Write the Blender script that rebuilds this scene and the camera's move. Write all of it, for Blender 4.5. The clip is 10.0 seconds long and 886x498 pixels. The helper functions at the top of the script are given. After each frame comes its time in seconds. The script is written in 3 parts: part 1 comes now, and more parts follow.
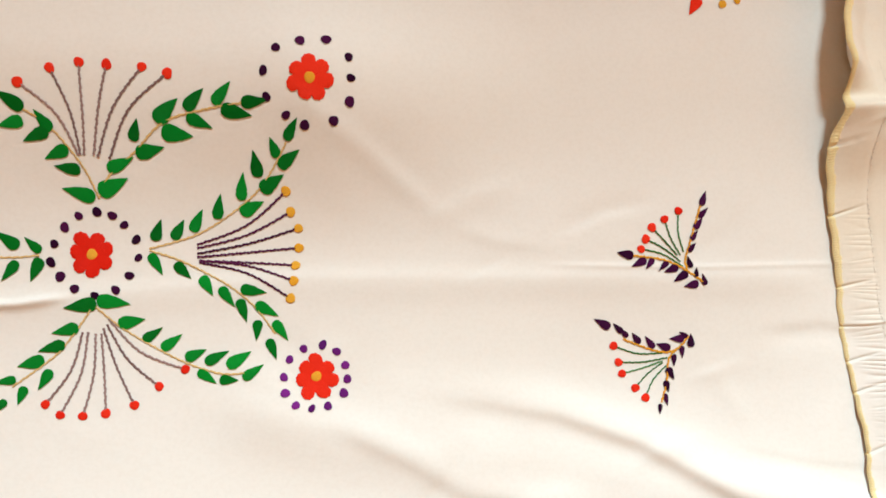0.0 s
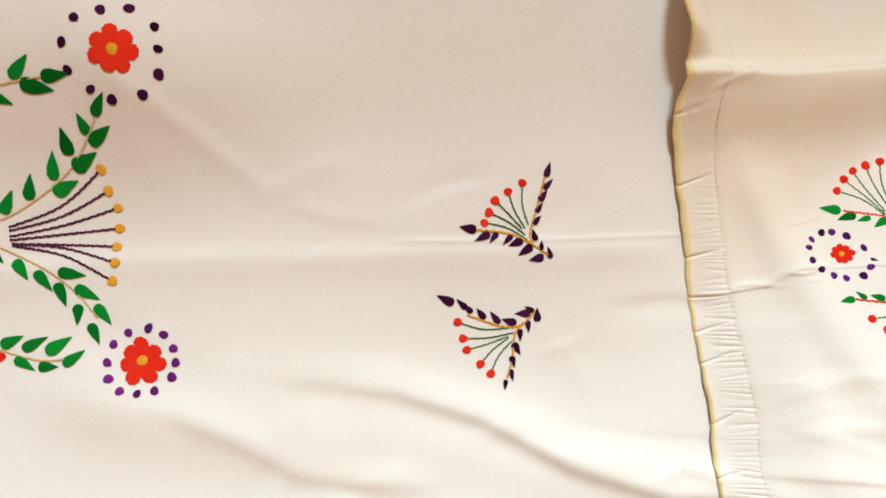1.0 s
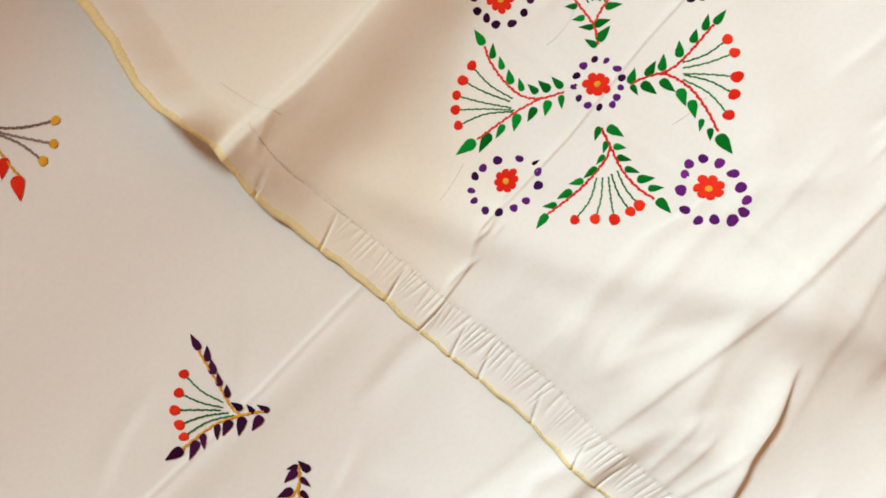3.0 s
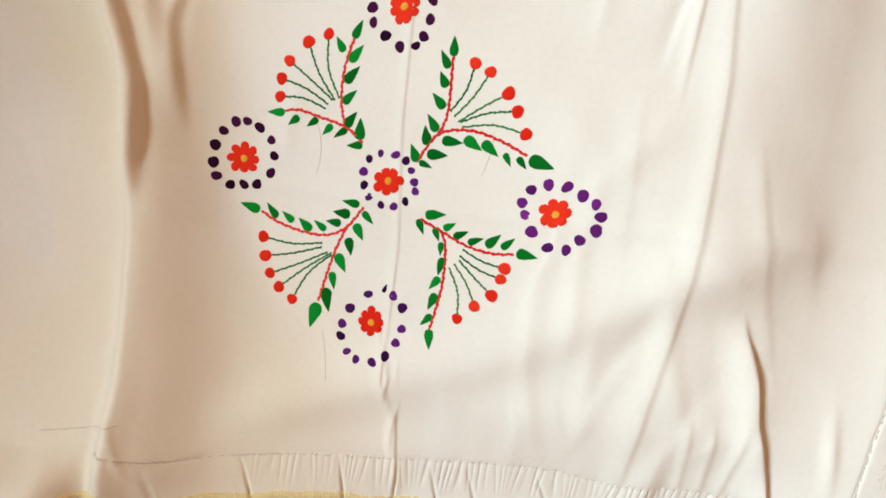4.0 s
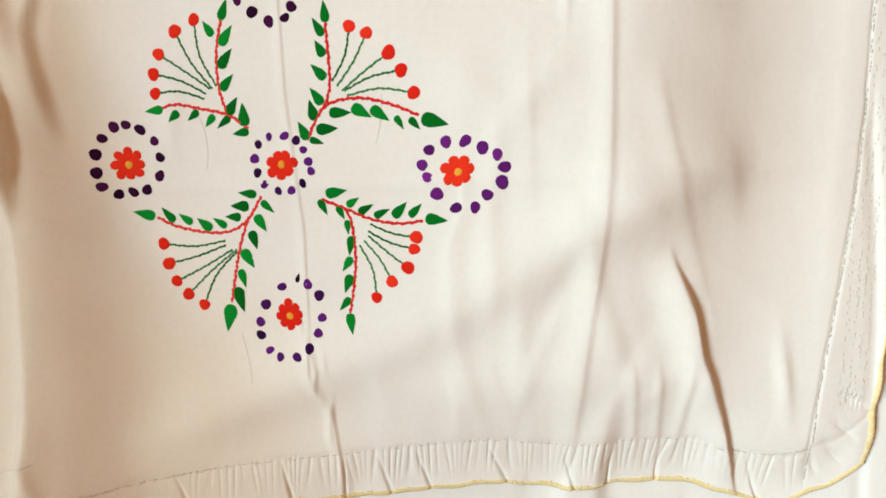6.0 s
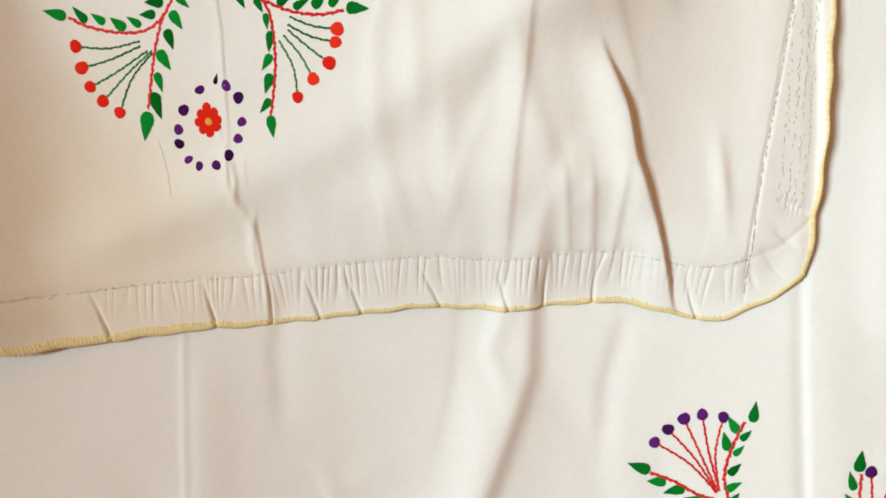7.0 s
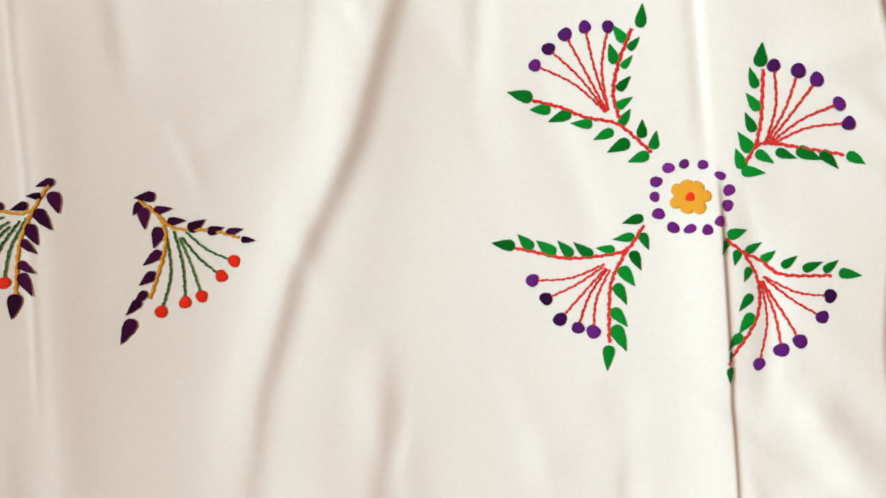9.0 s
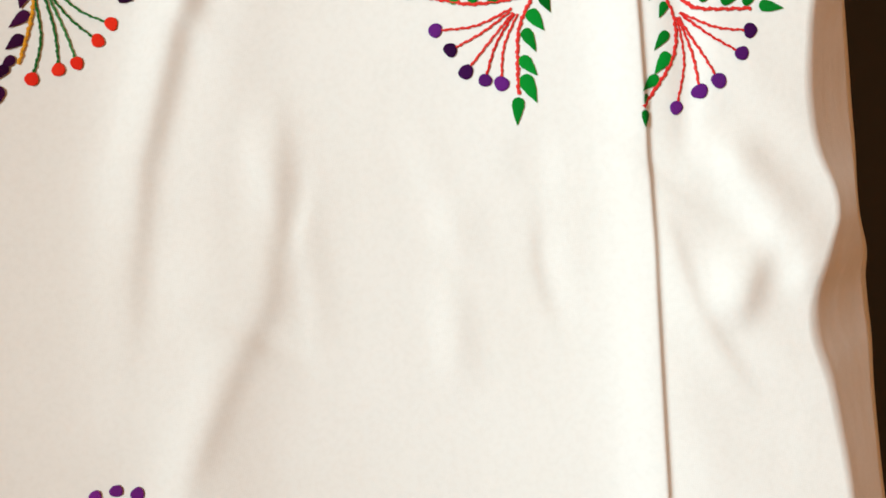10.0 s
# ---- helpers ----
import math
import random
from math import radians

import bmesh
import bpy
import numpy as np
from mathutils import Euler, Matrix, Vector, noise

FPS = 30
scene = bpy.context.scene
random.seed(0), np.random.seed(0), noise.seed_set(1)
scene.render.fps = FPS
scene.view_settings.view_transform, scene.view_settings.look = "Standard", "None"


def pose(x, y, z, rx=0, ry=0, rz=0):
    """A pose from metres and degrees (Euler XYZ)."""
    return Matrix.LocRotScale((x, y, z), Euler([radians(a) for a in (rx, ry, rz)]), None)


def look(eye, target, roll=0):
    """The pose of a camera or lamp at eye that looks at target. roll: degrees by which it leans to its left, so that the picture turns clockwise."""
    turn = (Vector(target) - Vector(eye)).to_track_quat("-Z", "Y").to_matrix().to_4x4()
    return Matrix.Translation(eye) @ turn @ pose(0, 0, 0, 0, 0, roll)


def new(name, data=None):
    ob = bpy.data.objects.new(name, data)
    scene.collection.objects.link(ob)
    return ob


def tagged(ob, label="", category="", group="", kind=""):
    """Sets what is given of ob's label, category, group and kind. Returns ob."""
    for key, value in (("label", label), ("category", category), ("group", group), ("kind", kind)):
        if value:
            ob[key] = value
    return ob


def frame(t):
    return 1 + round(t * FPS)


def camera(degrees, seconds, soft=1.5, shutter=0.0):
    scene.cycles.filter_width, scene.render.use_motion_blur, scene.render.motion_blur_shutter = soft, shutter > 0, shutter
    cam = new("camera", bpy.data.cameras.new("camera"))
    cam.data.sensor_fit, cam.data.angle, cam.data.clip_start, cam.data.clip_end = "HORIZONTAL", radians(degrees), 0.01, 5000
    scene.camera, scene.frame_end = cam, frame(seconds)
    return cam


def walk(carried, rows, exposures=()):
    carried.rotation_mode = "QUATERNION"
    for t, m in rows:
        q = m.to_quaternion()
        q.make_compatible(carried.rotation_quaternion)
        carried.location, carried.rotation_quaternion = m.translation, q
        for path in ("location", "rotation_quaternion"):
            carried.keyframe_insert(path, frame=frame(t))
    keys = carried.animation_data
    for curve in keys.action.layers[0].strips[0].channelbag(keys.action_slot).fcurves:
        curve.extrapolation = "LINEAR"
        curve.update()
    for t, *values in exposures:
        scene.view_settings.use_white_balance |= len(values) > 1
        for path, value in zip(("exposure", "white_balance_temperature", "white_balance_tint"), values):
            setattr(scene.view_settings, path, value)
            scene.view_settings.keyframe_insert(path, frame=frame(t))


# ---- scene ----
cam = camera(66.0, 10.0, soft=1.7)
# seconds, place in metres, turn in degrees: looking down on the bed
PATH = [
    (0, -0.0287, -0.0668, 0.4058, 9.66, -4.10, -1.54),
    (0.5, 0.0178, -0.0689, 0.4036, 9.41, -4.90, -1.42),
    (1, 0.0584, -0.0659, 0.4018, 7.44, -5.46, -2.83),
    (1.5, 0.1014, -0.0659, 0.4007, 6.98, -6.28, -1.70),
    (2, 0.1618, -0.0822, 0.3946, 8.37, -4.11, -7.35),
    (2.5, 0.2061, -0.0648, 0.3851, 7.34, -3.01, -23.73),
    (2.7, 0.2282, -0.0622, 0.3791, 7.56, -1.39, -32.65),
    (3.8, 0.3637, -0.0595, 0.3442, 1.18, 1.07, -75.97),
    (4, 0.3760, -0.0636, 0.3390, 1.00, 0.87, -81.82),
    (4.5, 0.3963, -0.0763, 0.3281, 2.26, 0.31, -89.12),
    (5, 0.4020, -0.0829, 0.3241, 2.02, -0.88, -90.31),
    (5.2, 0.3997, -0.0859, 0.3239, 1.84, -0.74, -90.24),
    (6.5, 0.3268, -0.1102, 0.3195, 0.77, 0.06, -90.84),
    (7, 0.2813, -0.1254, 0.3091, 0.78, -0.75, -90.75),
    (7.5, 0.2443, -0.1372, 0.2991, 0.39, -0.75, -89.88),
    (8, 0.2100, -0.1600, 0.2887, -1.04, 0.04, -91.68),
    (8.5, 0.1748, -0.1669, 0.2857, -1.21, 0.67, -93.15),
    (9, 0.1287, -0.1818, 0.2790, -0.95, 0.06, -94.82),
    (9.5, 0.0885, -0.1972, 0.2807, -1.44, 0.17, -96.48),
    (10, 0.0396, -0.2043, 0.2620, -3.12, -1.75, -96.19),
]
walk(cam, [(t, pose(x, y, z, rx, ry, rz)) for t, x, y, z, rx, ry, rz in PATH],
     exposures=[(0.0, 0.15), (1.0, 0.02), (2.5, -0.14), (5.0, -0.22), (7.5, -0.29), (9.0, -0.21), (9.5, -0.27), (10.0, -0.12)])

# ---- light: one unseen lamp past a shading wall added at the bed's far side, bounced by the room ----
world = bpy.data.worlds.new("room_air")
world.use_nodes = True
scene.world = world
world.node_tree.nodes["Background"].inputs["Color"].default_value = (1.0, 0.80, 0.62, 1)
world.node_tree.nodes["Background"].inputs["Strength"].default_value = 0.05
tube = bpy.data.lights.new("main_light", "AREA")
tube.shape, tube.size, tube.size_y = "RECTANGLE", 0.42, 0.75
tube.energy, tube.color = 152.0, (0.762, 0.955, 1.005)
lamp = new("main_light", tube)
lamp.matrix_world = look((0.45, 1.64, 1.99), (0.45, 0.21, 0.0))
scene.view_settings.exposure = 0.0


# ---- materials ----
def material(name, rough=0.6):
    m = bpy.data.materials.new(name)
    m.use_nodes = True
    nodes, links = m.node_tree.nodes, m.node_tree.links
    bsdf = nodes["Principled BSDF"]
    bsdf.inputs["Roughness"].default_value = rough
    return m, nodes, links, bsdf


def tex_noise(nodes, links, scale, detail=3.0, vector=None):
    n = nodes.new("ShaderNodeTexNoise")
    n.inputs["Scale"].default_value, n.inputs["Detail"].default_value = scale, detail
    if vector is not None:
        links.new(vector, n.inputs["Vector"])
    return n


def ramp(nodes, links, fac, stops):
    r = nodes.new("ShaderNodeValToRGB")
    while len(r.color_ramp.elements) < len(stops):
        r.color_ramp.elements.new(0.5)
    for e, (p, c) in zip(r.color_ramp.elements, stops):
        e.position, e.color = p, (*c, 1)
    links.new(fac, r.inputs["Fac"])
    return r


def mixed(nodes, links, kind, fac, a, b):
    n = nodes.new("ShaderNodeMix")
    n.data_type, n.blend_type = "RGBA", kind
    n.inputs[0].default_value = fac
    links.new(a, n.inputs[6])
    links.new(b, n.inputs[7])
    return n.outputs[2]


def cotton(name, pale, warm, yellow_spots=()):
    """Plain-woven cotton: crossed threads, slubs and a faint yellowing in patches."""
    m, nodes, links, bsdf = material(name, 0.85)
    co = nodes.new("ShaderNodeTexCoord").outputs["Object"]
    patch = tex_noise(nodes, links, 7.0, 4.0, co)
    tint = ramp(nodes, links, patch.outputs["Fac"], [(0.35, pale), (0.75, warm)])
    slub = tex_noise(nodes, links, 420.0, 2.0, co)
    fleck = ramp(nodes, links, slub.outputs["Fac"], [(0.3, (0.975, 0.97, 0.965)), (0.6, (1, 1, 1))])
    base = mixed(nodes, links, "MULTIPLY", 1.0, tint.outputs["Color"], fleck.outputs["Color"])
    for centre, size in yellow_spots:
        # a yellower, slightly darker spot with a ragged outline
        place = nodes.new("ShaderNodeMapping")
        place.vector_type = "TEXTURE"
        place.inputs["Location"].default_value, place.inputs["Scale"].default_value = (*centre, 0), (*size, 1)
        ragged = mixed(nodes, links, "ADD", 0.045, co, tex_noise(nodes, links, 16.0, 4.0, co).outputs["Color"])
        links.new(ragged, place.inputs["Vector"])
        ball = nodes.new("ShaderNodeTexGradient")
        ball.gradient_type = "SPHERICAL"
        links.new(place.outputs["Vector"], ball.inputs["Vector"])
        spot_tint = ramp(nodes, links, ball.outputs["Fac"], [(0.0, (1, 1, 1)), (0.55, (1.0, 0.945, 0.85))])
        base = mixed(nodes, links, "MULTIPLY", 1.0, base, spot_tint.outputs["Color"])
    links.new(base, bsdf.inputs["Base Color"])
    heights = []
    for axis in ("X", "Y"):
        w = nodes.new("ShaderNodeTexWave")
        w.bands_direction = axis
        w.inputs["Scale"].default_value, w.inputs["Distortion"].default_value = 480.0, 1.2
        links.new(co, w.inputs["Vector"])
        heights.append(w.outputs["Color"])
    weave = mixed(nodes, links, "MULTIPLY", 1.0, *heights)
    stretch = nodes.new("ShaderNodeMapping")
    stretch.inputs["Scale"].default_value = (0.55, 1.0, 1.0)
    stretch.inputs["Rotation"].default_value = (0, 0, 0.3)
    links.new(co, stretch.inputs["Vector"])
    crumple = tex_noise(nodes, links, 38.0, 5.0, stretch.outputs["Vector"])
    crease = tex_noise(nodes, links, 11.0, 3.0, stretch.outputs["Vector"])
    crease.noise_type = "RIDGED_MULTIFRACTAL"
    b3 = nodes.new("ShaderNodeBump")
    b3.inputs["Strength"].default_value, b3.inputs["Distance"].default_value = 0.34, 0.0042
    links.new(crease.outputs["Fac"], b3.inputs["Height"])
    b1, b2 = nodes.new("ShaderNodeBump"), nodes.new("ShaderNodeBump")
    b1.inputs["Strength"].default_value, b1.inputs["Distance"].default_value = 0.15, 0.0002
    b2.inputs["Strength"].default_value, b2.inputs["Distance"].default_value = 0.27, 0.0026
    links.new(weave, b1.inputs["Height"])
    links.new(crumple.outputs["Fac"], b2.inputs["Height"])
    links.new(b3.outputs["Normal"], b2.inputs["Normal"])
    links.new(b2.outputs["Normal"], b1.inputs["Normal"])
    links.new(b1.outputs["Normal"], bsdf.inputs["Normal"])
    bsdf.inputs["Sheen Weight"].default_value = 0.15
    bsdf.inputs["Specular IOR Level"].default_value = 0.2
    return m


def thread(name, dark, light):
    """Stranded embroidery cotton: fine strands across the piece, each piece of its own shade."""
    m, nodes, links, bsdf = material(name, 0.5)
    shade = ramp(nodes, links, nodes.new("ShaderNodeObjectInfo").outputs["Random"], [(0.0, dark), (1.0, light)])
    uv = nodes.new("ShaderNodeUVMap")
    w = nodes.new("ShaderNodeTexWave")
    w.bands_direction = "X"
    w.inputs["Scale"].default_value, w.inputs["Distortion"].default_value = 0.55, 1.5
    w.inputs["Detail"].default_value, w.inputs["Detail Scale"].default_value = 2.0, 3.0
    links.new(uv.outputs["UV"], w.inputs["Vector"])
    strand = ramp(nodes, links, w.outputs["Fac"], [(0.0, (0.78, 0.78, 0.78)), (0.6, (1, 1, 1))])
    links.new(mixed(nodes, links, "MULTIPLY", 1.0, shade.outputs["Color"], strand.outputs["Color"]), bsdf.inputs["Base Color"])
    b = nodes.new("ShaderNodeBump")
    b.inputs["Strength"].default_value, b.inputs["Distance"].default_value = 0.6, 0.0003
    links.new(w.outputs["Fac"], b.inputs["Height"])
    links.new(b.outputs["Normal"], bsdf.inputs["Normal"])
    bsdf.inputs["Specular IOR Level"].default_value = 0.03
    return m


def plain(name, low, high, scale, rough, bump=0.002):
    m, nodes, links, bsdf = material(name, rough)
    co = nodes.new("ShaderNodeTexCoord").outputs["Object"]
    n = tex_noise(nodes, links, scale, 6.0, co)
    links.new(ramp(nodes, links, n.outputs["Fac"], [(0.3, low), (0.7, high)]).outputs["Color"], bsdf.inputs["Base Color"])
    b = nodes.new("ShaderNodeBump")
    b.inputs["Strength"].default_value, b.inputs["Distance"].default_value = 0.3, bump
    links.new(n.outputs["Fac"], b.inputs["Height"])
    links.new(b.outputs["Normal"], bsdf.inputs["Normal"])
    return m


SHEET = cotton("sheet_cotton", (0.79, 0.785, 0.755), (0.77, 0.755, 0.715))
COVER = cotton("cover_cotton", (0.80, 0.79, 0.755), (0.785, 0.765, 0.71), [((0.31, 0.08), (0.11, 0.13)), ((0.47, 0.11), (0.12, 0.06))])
GREEN = thread("green_thread", (0.0015, 0.130, 0.012), (0.004, 0.300, 0.032))
RED = thread("red_thread", (0.80, 0.022, 0.010), (0.95, 0.045, 0.018))
CRIMSON = thread("crimson_thread", (0.75, 0.02, 0.02), (0.90, 0.06, 0.05))
VIOLET = thread("violet_thread", (0.018, 0.003, 0.026), (0.15, 0.02, 0.24))
PURPLE = thread("purple_thread", (0.09, 0.010, 0.13), (0.23, 0.027, 0.29))
NIGHT = thread("dark_violet_thread", (0.022, 0.003, 0.022), (0.075, 0.009, 0.066))
YELLOW = thread("yellow_thread", (0.84, 0.40, 0.03), (0.92, 0.50, 0.06))
AMBER = thread("amber_thread", (0.84, 0.38, 0.03), (0.92, 0.47, 0.06))
MOSS = thread("moss_thread", (0.010, 0.145, 0.028), (0.065, 0.28, 0.080))
PLUM = thread("plum_thread", (0.06, 0.010, 0.045), (0.11, 0.022, 0.08))
TAUPE = thread("taupe_thread", (0.24, 0.15, 0.15), (0.42, 0.29, 0.28))
STRAW = thread("straw_thread", (0.80, 0.55, 0.22), (0.86, 0.62, 0.30))
EDGING = thread("edging_thread", (0.92, 0.74, 0.36), (0.94, 0.80, 0.45))
PALE = thread("pale_thread", (0.58, 0.52, 0.46), (0.66, 0.60, 0.54))
CREAM = thread("cream_thread", (0.72, 0.66, 0.58), (0.78, 0.72, 0.64))
# saturated, so that these unseen surfaces throw warm light into the shadows
WALL = plain("warm_bounce_wall", (0.60, 0.265, 0.095), (0.66, 0.305, 0.12), 3.0, 0.9)
CEILING = plain("warm_bounce_ceiling", (0.60, 0.43, 0.27), (0.66, 0.48, 0.31), 3.0, 0.9)
FLOOR = plain("floor_stone", (0.002, 0.003, 0.0035), (0.005, 0.0065, 0.007), 9.0, 0.5)
TICKING = plain("mattress_ticking", (0.25, 0.20, 0.17), (0.33, 0.27, 0.22), 20.0, 0.9)


# ---- mesh helpers ----
def mesh_object(name, verts, faces, mat, parent=None, label="", uvs=None, smooth=True):
    me = bpy.data.meshes.new(name)
    me.from_pydata([tuple(v) for v in verts], [], faces)
    me.materials.append(mat)
    me.polygons.foreach_set("use_smooth", [smooth] * len(me.polygons))
    if uvs is not None:
        layer = me.uv_layers.new(name="UVMap")
        loops = np.empty(len(me.loops), dtype=np.int32)
        me.loops.foreach_get("vertex_index", loops)
        layer.data.foreach_set("uv", np.asarray(uvs, dtype=np.float32)[loops].ravel())
    ob = new(name, me)
    if parent is not None:
        ob.parent = parent
    return tagged(ob, label)


def grid_faces(nu, nv):
    return [(i * nv + j, (i + 1) * nv + j, (i + 1) * nv + j + 1, i * nv + j + 1) for i in range(nu - 1) for j in range(nv - 1)]


def smooth01(a):
    a = np.clip(a, 0.0, 1.0)
    return a * a * (3 - 2 * a)


def wobble(x, y, size, seed):
    """Soft, aimless undulation of about the given wavelength, from -1 to 1."""
    rng = np.random.RandomState(seed)
    out = 0.0
    for _ in range(6):
        a, p, k = rng.uniform(0, math.tau), rng.uniform(0, math.tau), math.tau / size * rng.uniform(0.6, 1.6)
        out = out + np.sin(k * (x * math.cos(a) + y * math.sin(a)) + p)
    return out / 6


def fold(x, y, path, width, rise, side=0.0, taper=0.04):
    """A fold of the cloth along a path: a ridge (rise over 0) or crease. side steepens its flank to the left (+) or right (-) of the path."""
    x, y = np.asarray(x, float), np.asarray(y, float)
    out = np.zeros(np.broadcast(x, y).shape)
    m = 2.6 * width
    near_by = ((x > min(p[0] for p in path) - m) & (x < max(p[0] for p in path) + m) & (y > min(p[1] for p in path) - m) & (y < max(p[1] for p in path) + m))
    if not np.any(near_by):
        return out
    if out.ndim:
        out[near_by] = fold_near(np.broadcast_to(x, out.shape)[near_by], np.broadcast_to(y, out.shape)[near_by], path, width, rise, side, taper)
        return out
    return fold_near(x, y, path, width, rise, side, taper)


def fold_near(x, y, path, width, rise, side, taper):
    best, signed, along = np.full(x.shape, 1e9), np.zeros(x.shape), np.zeros(x.shape)
    run, total = 0.0, sum(math.dist(a, b) for a, b in zip(path, path[1:]))
    for (ax, ay), (bx, by) in zip(path, path[1:]):
        dx, dy = bx - ax, by - ay
        size = math.hypot(dx, dy)
        s = np.clip(((x - ax) * dx + (y - ay) * dy) / size ** 2, 0, 1)
        ex, ey = x - ax - s * dx, y - ay - s * dy
        d = np.hypot(ex, ey)
        near = d < best
        best = np.where(near, d, best)
        signed = np.where(near, np.sign(dx * ey - dy * ex), signed)
        along = np.where(near, run + s * size, along)
        run += size
    ends = smooth01(along / taper + 0.1) * smooth01((total - along) / taper + 0.1)
    w = width * np.where(signed * side > 0, 1 - abs(side), 1.0)
    return rise * ends * np.exp(-(best / w) ** 2)


def wrinkles(count, x0, x1, y0, y1, turn, spread, seed):
    """Places, sizes and heights of many faint, short folds that run about one way."""
    rng = random.Random(seed)
    made = []
    for _ in range(count):
        x, y, a, half = rng.uniform(x0, x1), rng.uniform(y0, y1), turn + rng.gauss(0, spread), rng.uniform(0.018, 0.06)
        bend = rng.uniform(-0.15, 0.15) * half
        dx, dy = math.cos(a) * half, math.sin(a) * half
        made.append(([(x - dx, y - dy), (x - dy * 0.1 + bend * math.sin(a), y + bend), (x + dx, y + dy)], rng.uniform(0.004, 0.011), rng.uniform(0.0005, 0.0015) * rng.choice((1, 1, -1)), rng.uniform(-0.65, 0.65)))
    return made


SHEET_WRINKLES = wrinkles(26, -0.02, 0.26, -0.36, 0.02, math.pi + 0.25, 0.35, 21) + wrinkles(12, -0.25, 0.26, -0.16, 0.16, -0.25, 0.4, 22) + wrinkles(14, -0.10, 0.30, -0.38, -0.30, 0.9, 0.6, 23)
COVER_WRINKLES = wrinkles(16, 0.28, 0.42, -0.26, -0.10, 0.1, 0.3, 31) + wrinkles(16, 0.30, 0.56, -0.20, 0.08, 0.3, 0.9, 32) + wrinkles(10, 0.30, 0.55, 0.09, 0.2, 0.1, 0.3, 33)


# ---- the cloth surfaces, as heights over the bed ----
EDGE_Y = -0.350   # where the sheet turns over the side of the bed


def turn_y(x):
    """The line where the sheet bends over the side: it swings in between the hanging folds."""
    line = [-0.40, -0.14, -0.077, -0.044, -0.022, 0.003, 0.012, 0.028, 0.045, 0.070, 0.100, 0.120, 0.160, 0.22, 0.30, 0.40]
    return sum(np.interp(x + d, line, [-0.360, -0.361, -0.360, -0.356, -0.350, -0.3545, -0.362, -0.367, -0.358, -0.3565, -0.360, -0.367, -0.368, -0.362, -0.358, -0.362]) for d in (-0.008, -0.004, 0.0, 0.004, 0.008)) / 5 + 0.0045


def eased(a, low, high, give):
    """a, held softly between two limits."""
    a = np.where(a > high, high + give * np.tanh((a - high) / give), a)
    return np.where(a < low, low - give * np.tanh((low - a) / give), a)


def sheet_z(x, y):
    cx, cy = eased(x, -0.15, 0.26, 0.05), eased(y, -0.29, 0.06, 0.05)
    z = 0.0034 - 0.0424 * cx + 0.1578 * cy + 0.0965 * cx ** 2 - 0.0897 * cx * cy + 0.5949 * cy ** 2   # the bed's hollows
    z = z + 0.018 * smooth01(y / 0.11) * smooth01((0.07 - x) / 0.14)
    z = z - 0.0075 * np.exp(-((x - 0.125) / 0.075) ** 2 - ((y + 0.085) / 0.058) ** 2) + 0.008 * np.exp(-((x + 0.07) / 0.07) ** 2 - ((y - 0.09) / 0.05) ** 2)
    z = z + 0.0008 * wobble(x, y, 0.30, 3) + 0.0005 * wobble(x, y, 0.09, 4)
    z = z + fold(x, y, [(-0.30, -0.030), (-0.21, -0.026), (-0.09, -0.017), (0.08, -0.018), (0.25, -0.020)], 0.012, 0.0016, 0.4)
    z = z + fold(x, y, [(-0.30, -0.029), (-0.235, -0.028), (-0.207, -0.024)], 0.003, 0.003, 0.3, 0.02)
    z = z + fold(x, y, [(-0.13, -0.080), (-0.03, -0.118), (0.05, -0.135)], 0.022, 0.0028, 0.3)
    z = z + fold(x, y, [(-0.06, -0.085), (0.04, -0.114), (0.17, -0.152), (0.24, -0.165)], 0.026, 0.0034, -0.3)
    z = z + fold(x, y, [(-0.15, -0.085), (-0.06, -0.102), (0.03, -0.130), (0.09, -0.157)], 0.020, 0.0016, 0.2)
    z = z + fold(x, y, [(0.42, -0.172), (0.30, -0.170), (0.229, -0.166), (0.173, -0.146), (0.120, -0.115), (0.068, -0.096), (-0.02, -0.080)], 0.0130, 0.0054, 0.52, 0.16)
    z = z + fold(x, y, [(0.27, -0.160), (0.238, -0.150), (0.215, -0.158)], 0.006, 0.003, -0.4, 0.02)
    z = z + fold(x, y, [(0.27, -0.011), (0.168, -0.0115), (0.06, -0.009)], 0.0018, 0.0006, 0.0)
    z = z + fold(x, y, [(0.45, -0.290), (0.257, -0.288), (0.14, -0.2890)], 0.0040, -0.0013, 0.5)
    z = z + fold(x, y, [(0.15, -0.291), (0.058, -0.2895), (0.015, -0.2885), (-0.08, -0.2845), (-0.14, -0.2825)], 0.013, 0.0034, 0.84, 0.03)
    z = z + fold(x, y, [(0.10, -0.152), (0.052, -0.148), (0.012, -0.139), (-0.017, -0.121), (-0.07, -0.094)], 0.010, 0.0020, 0.35)
    z = z + fold(x, y, [(0.02, -0.322), (-0.02, -0.317)], 0.012, 0.005, 0.2, 0.02)
    z = z + fold(x, y, [(0.06, -0.315), (0.02, -0.330), (-0.01, -0.355)], 0.010, 0.004, -0.4, 0.02)
    z = z + fold(x, y, [(0.30, 0.10), (0.18, 0.14), (0.02, 0.10), (-0.10, 0.06)], 0.05, 0.003, 0.2)
    z = z + fold(x, y, [(0.36, -0.335), (0.29, -0.325), (0.22, -0.335)], 0.014, 0.004, 0.3)
    z = z - 0.12 * np.clip(-0.290 - y, 0.0, 0.08) * smooth01((-0.285 - y) / 0.03)   # falls away towards the edge
    for path, width, rise, side in SHEET_WRINKLES:
        z = z + fold(x, y, path, width, rise, side, 0.03)
    return z


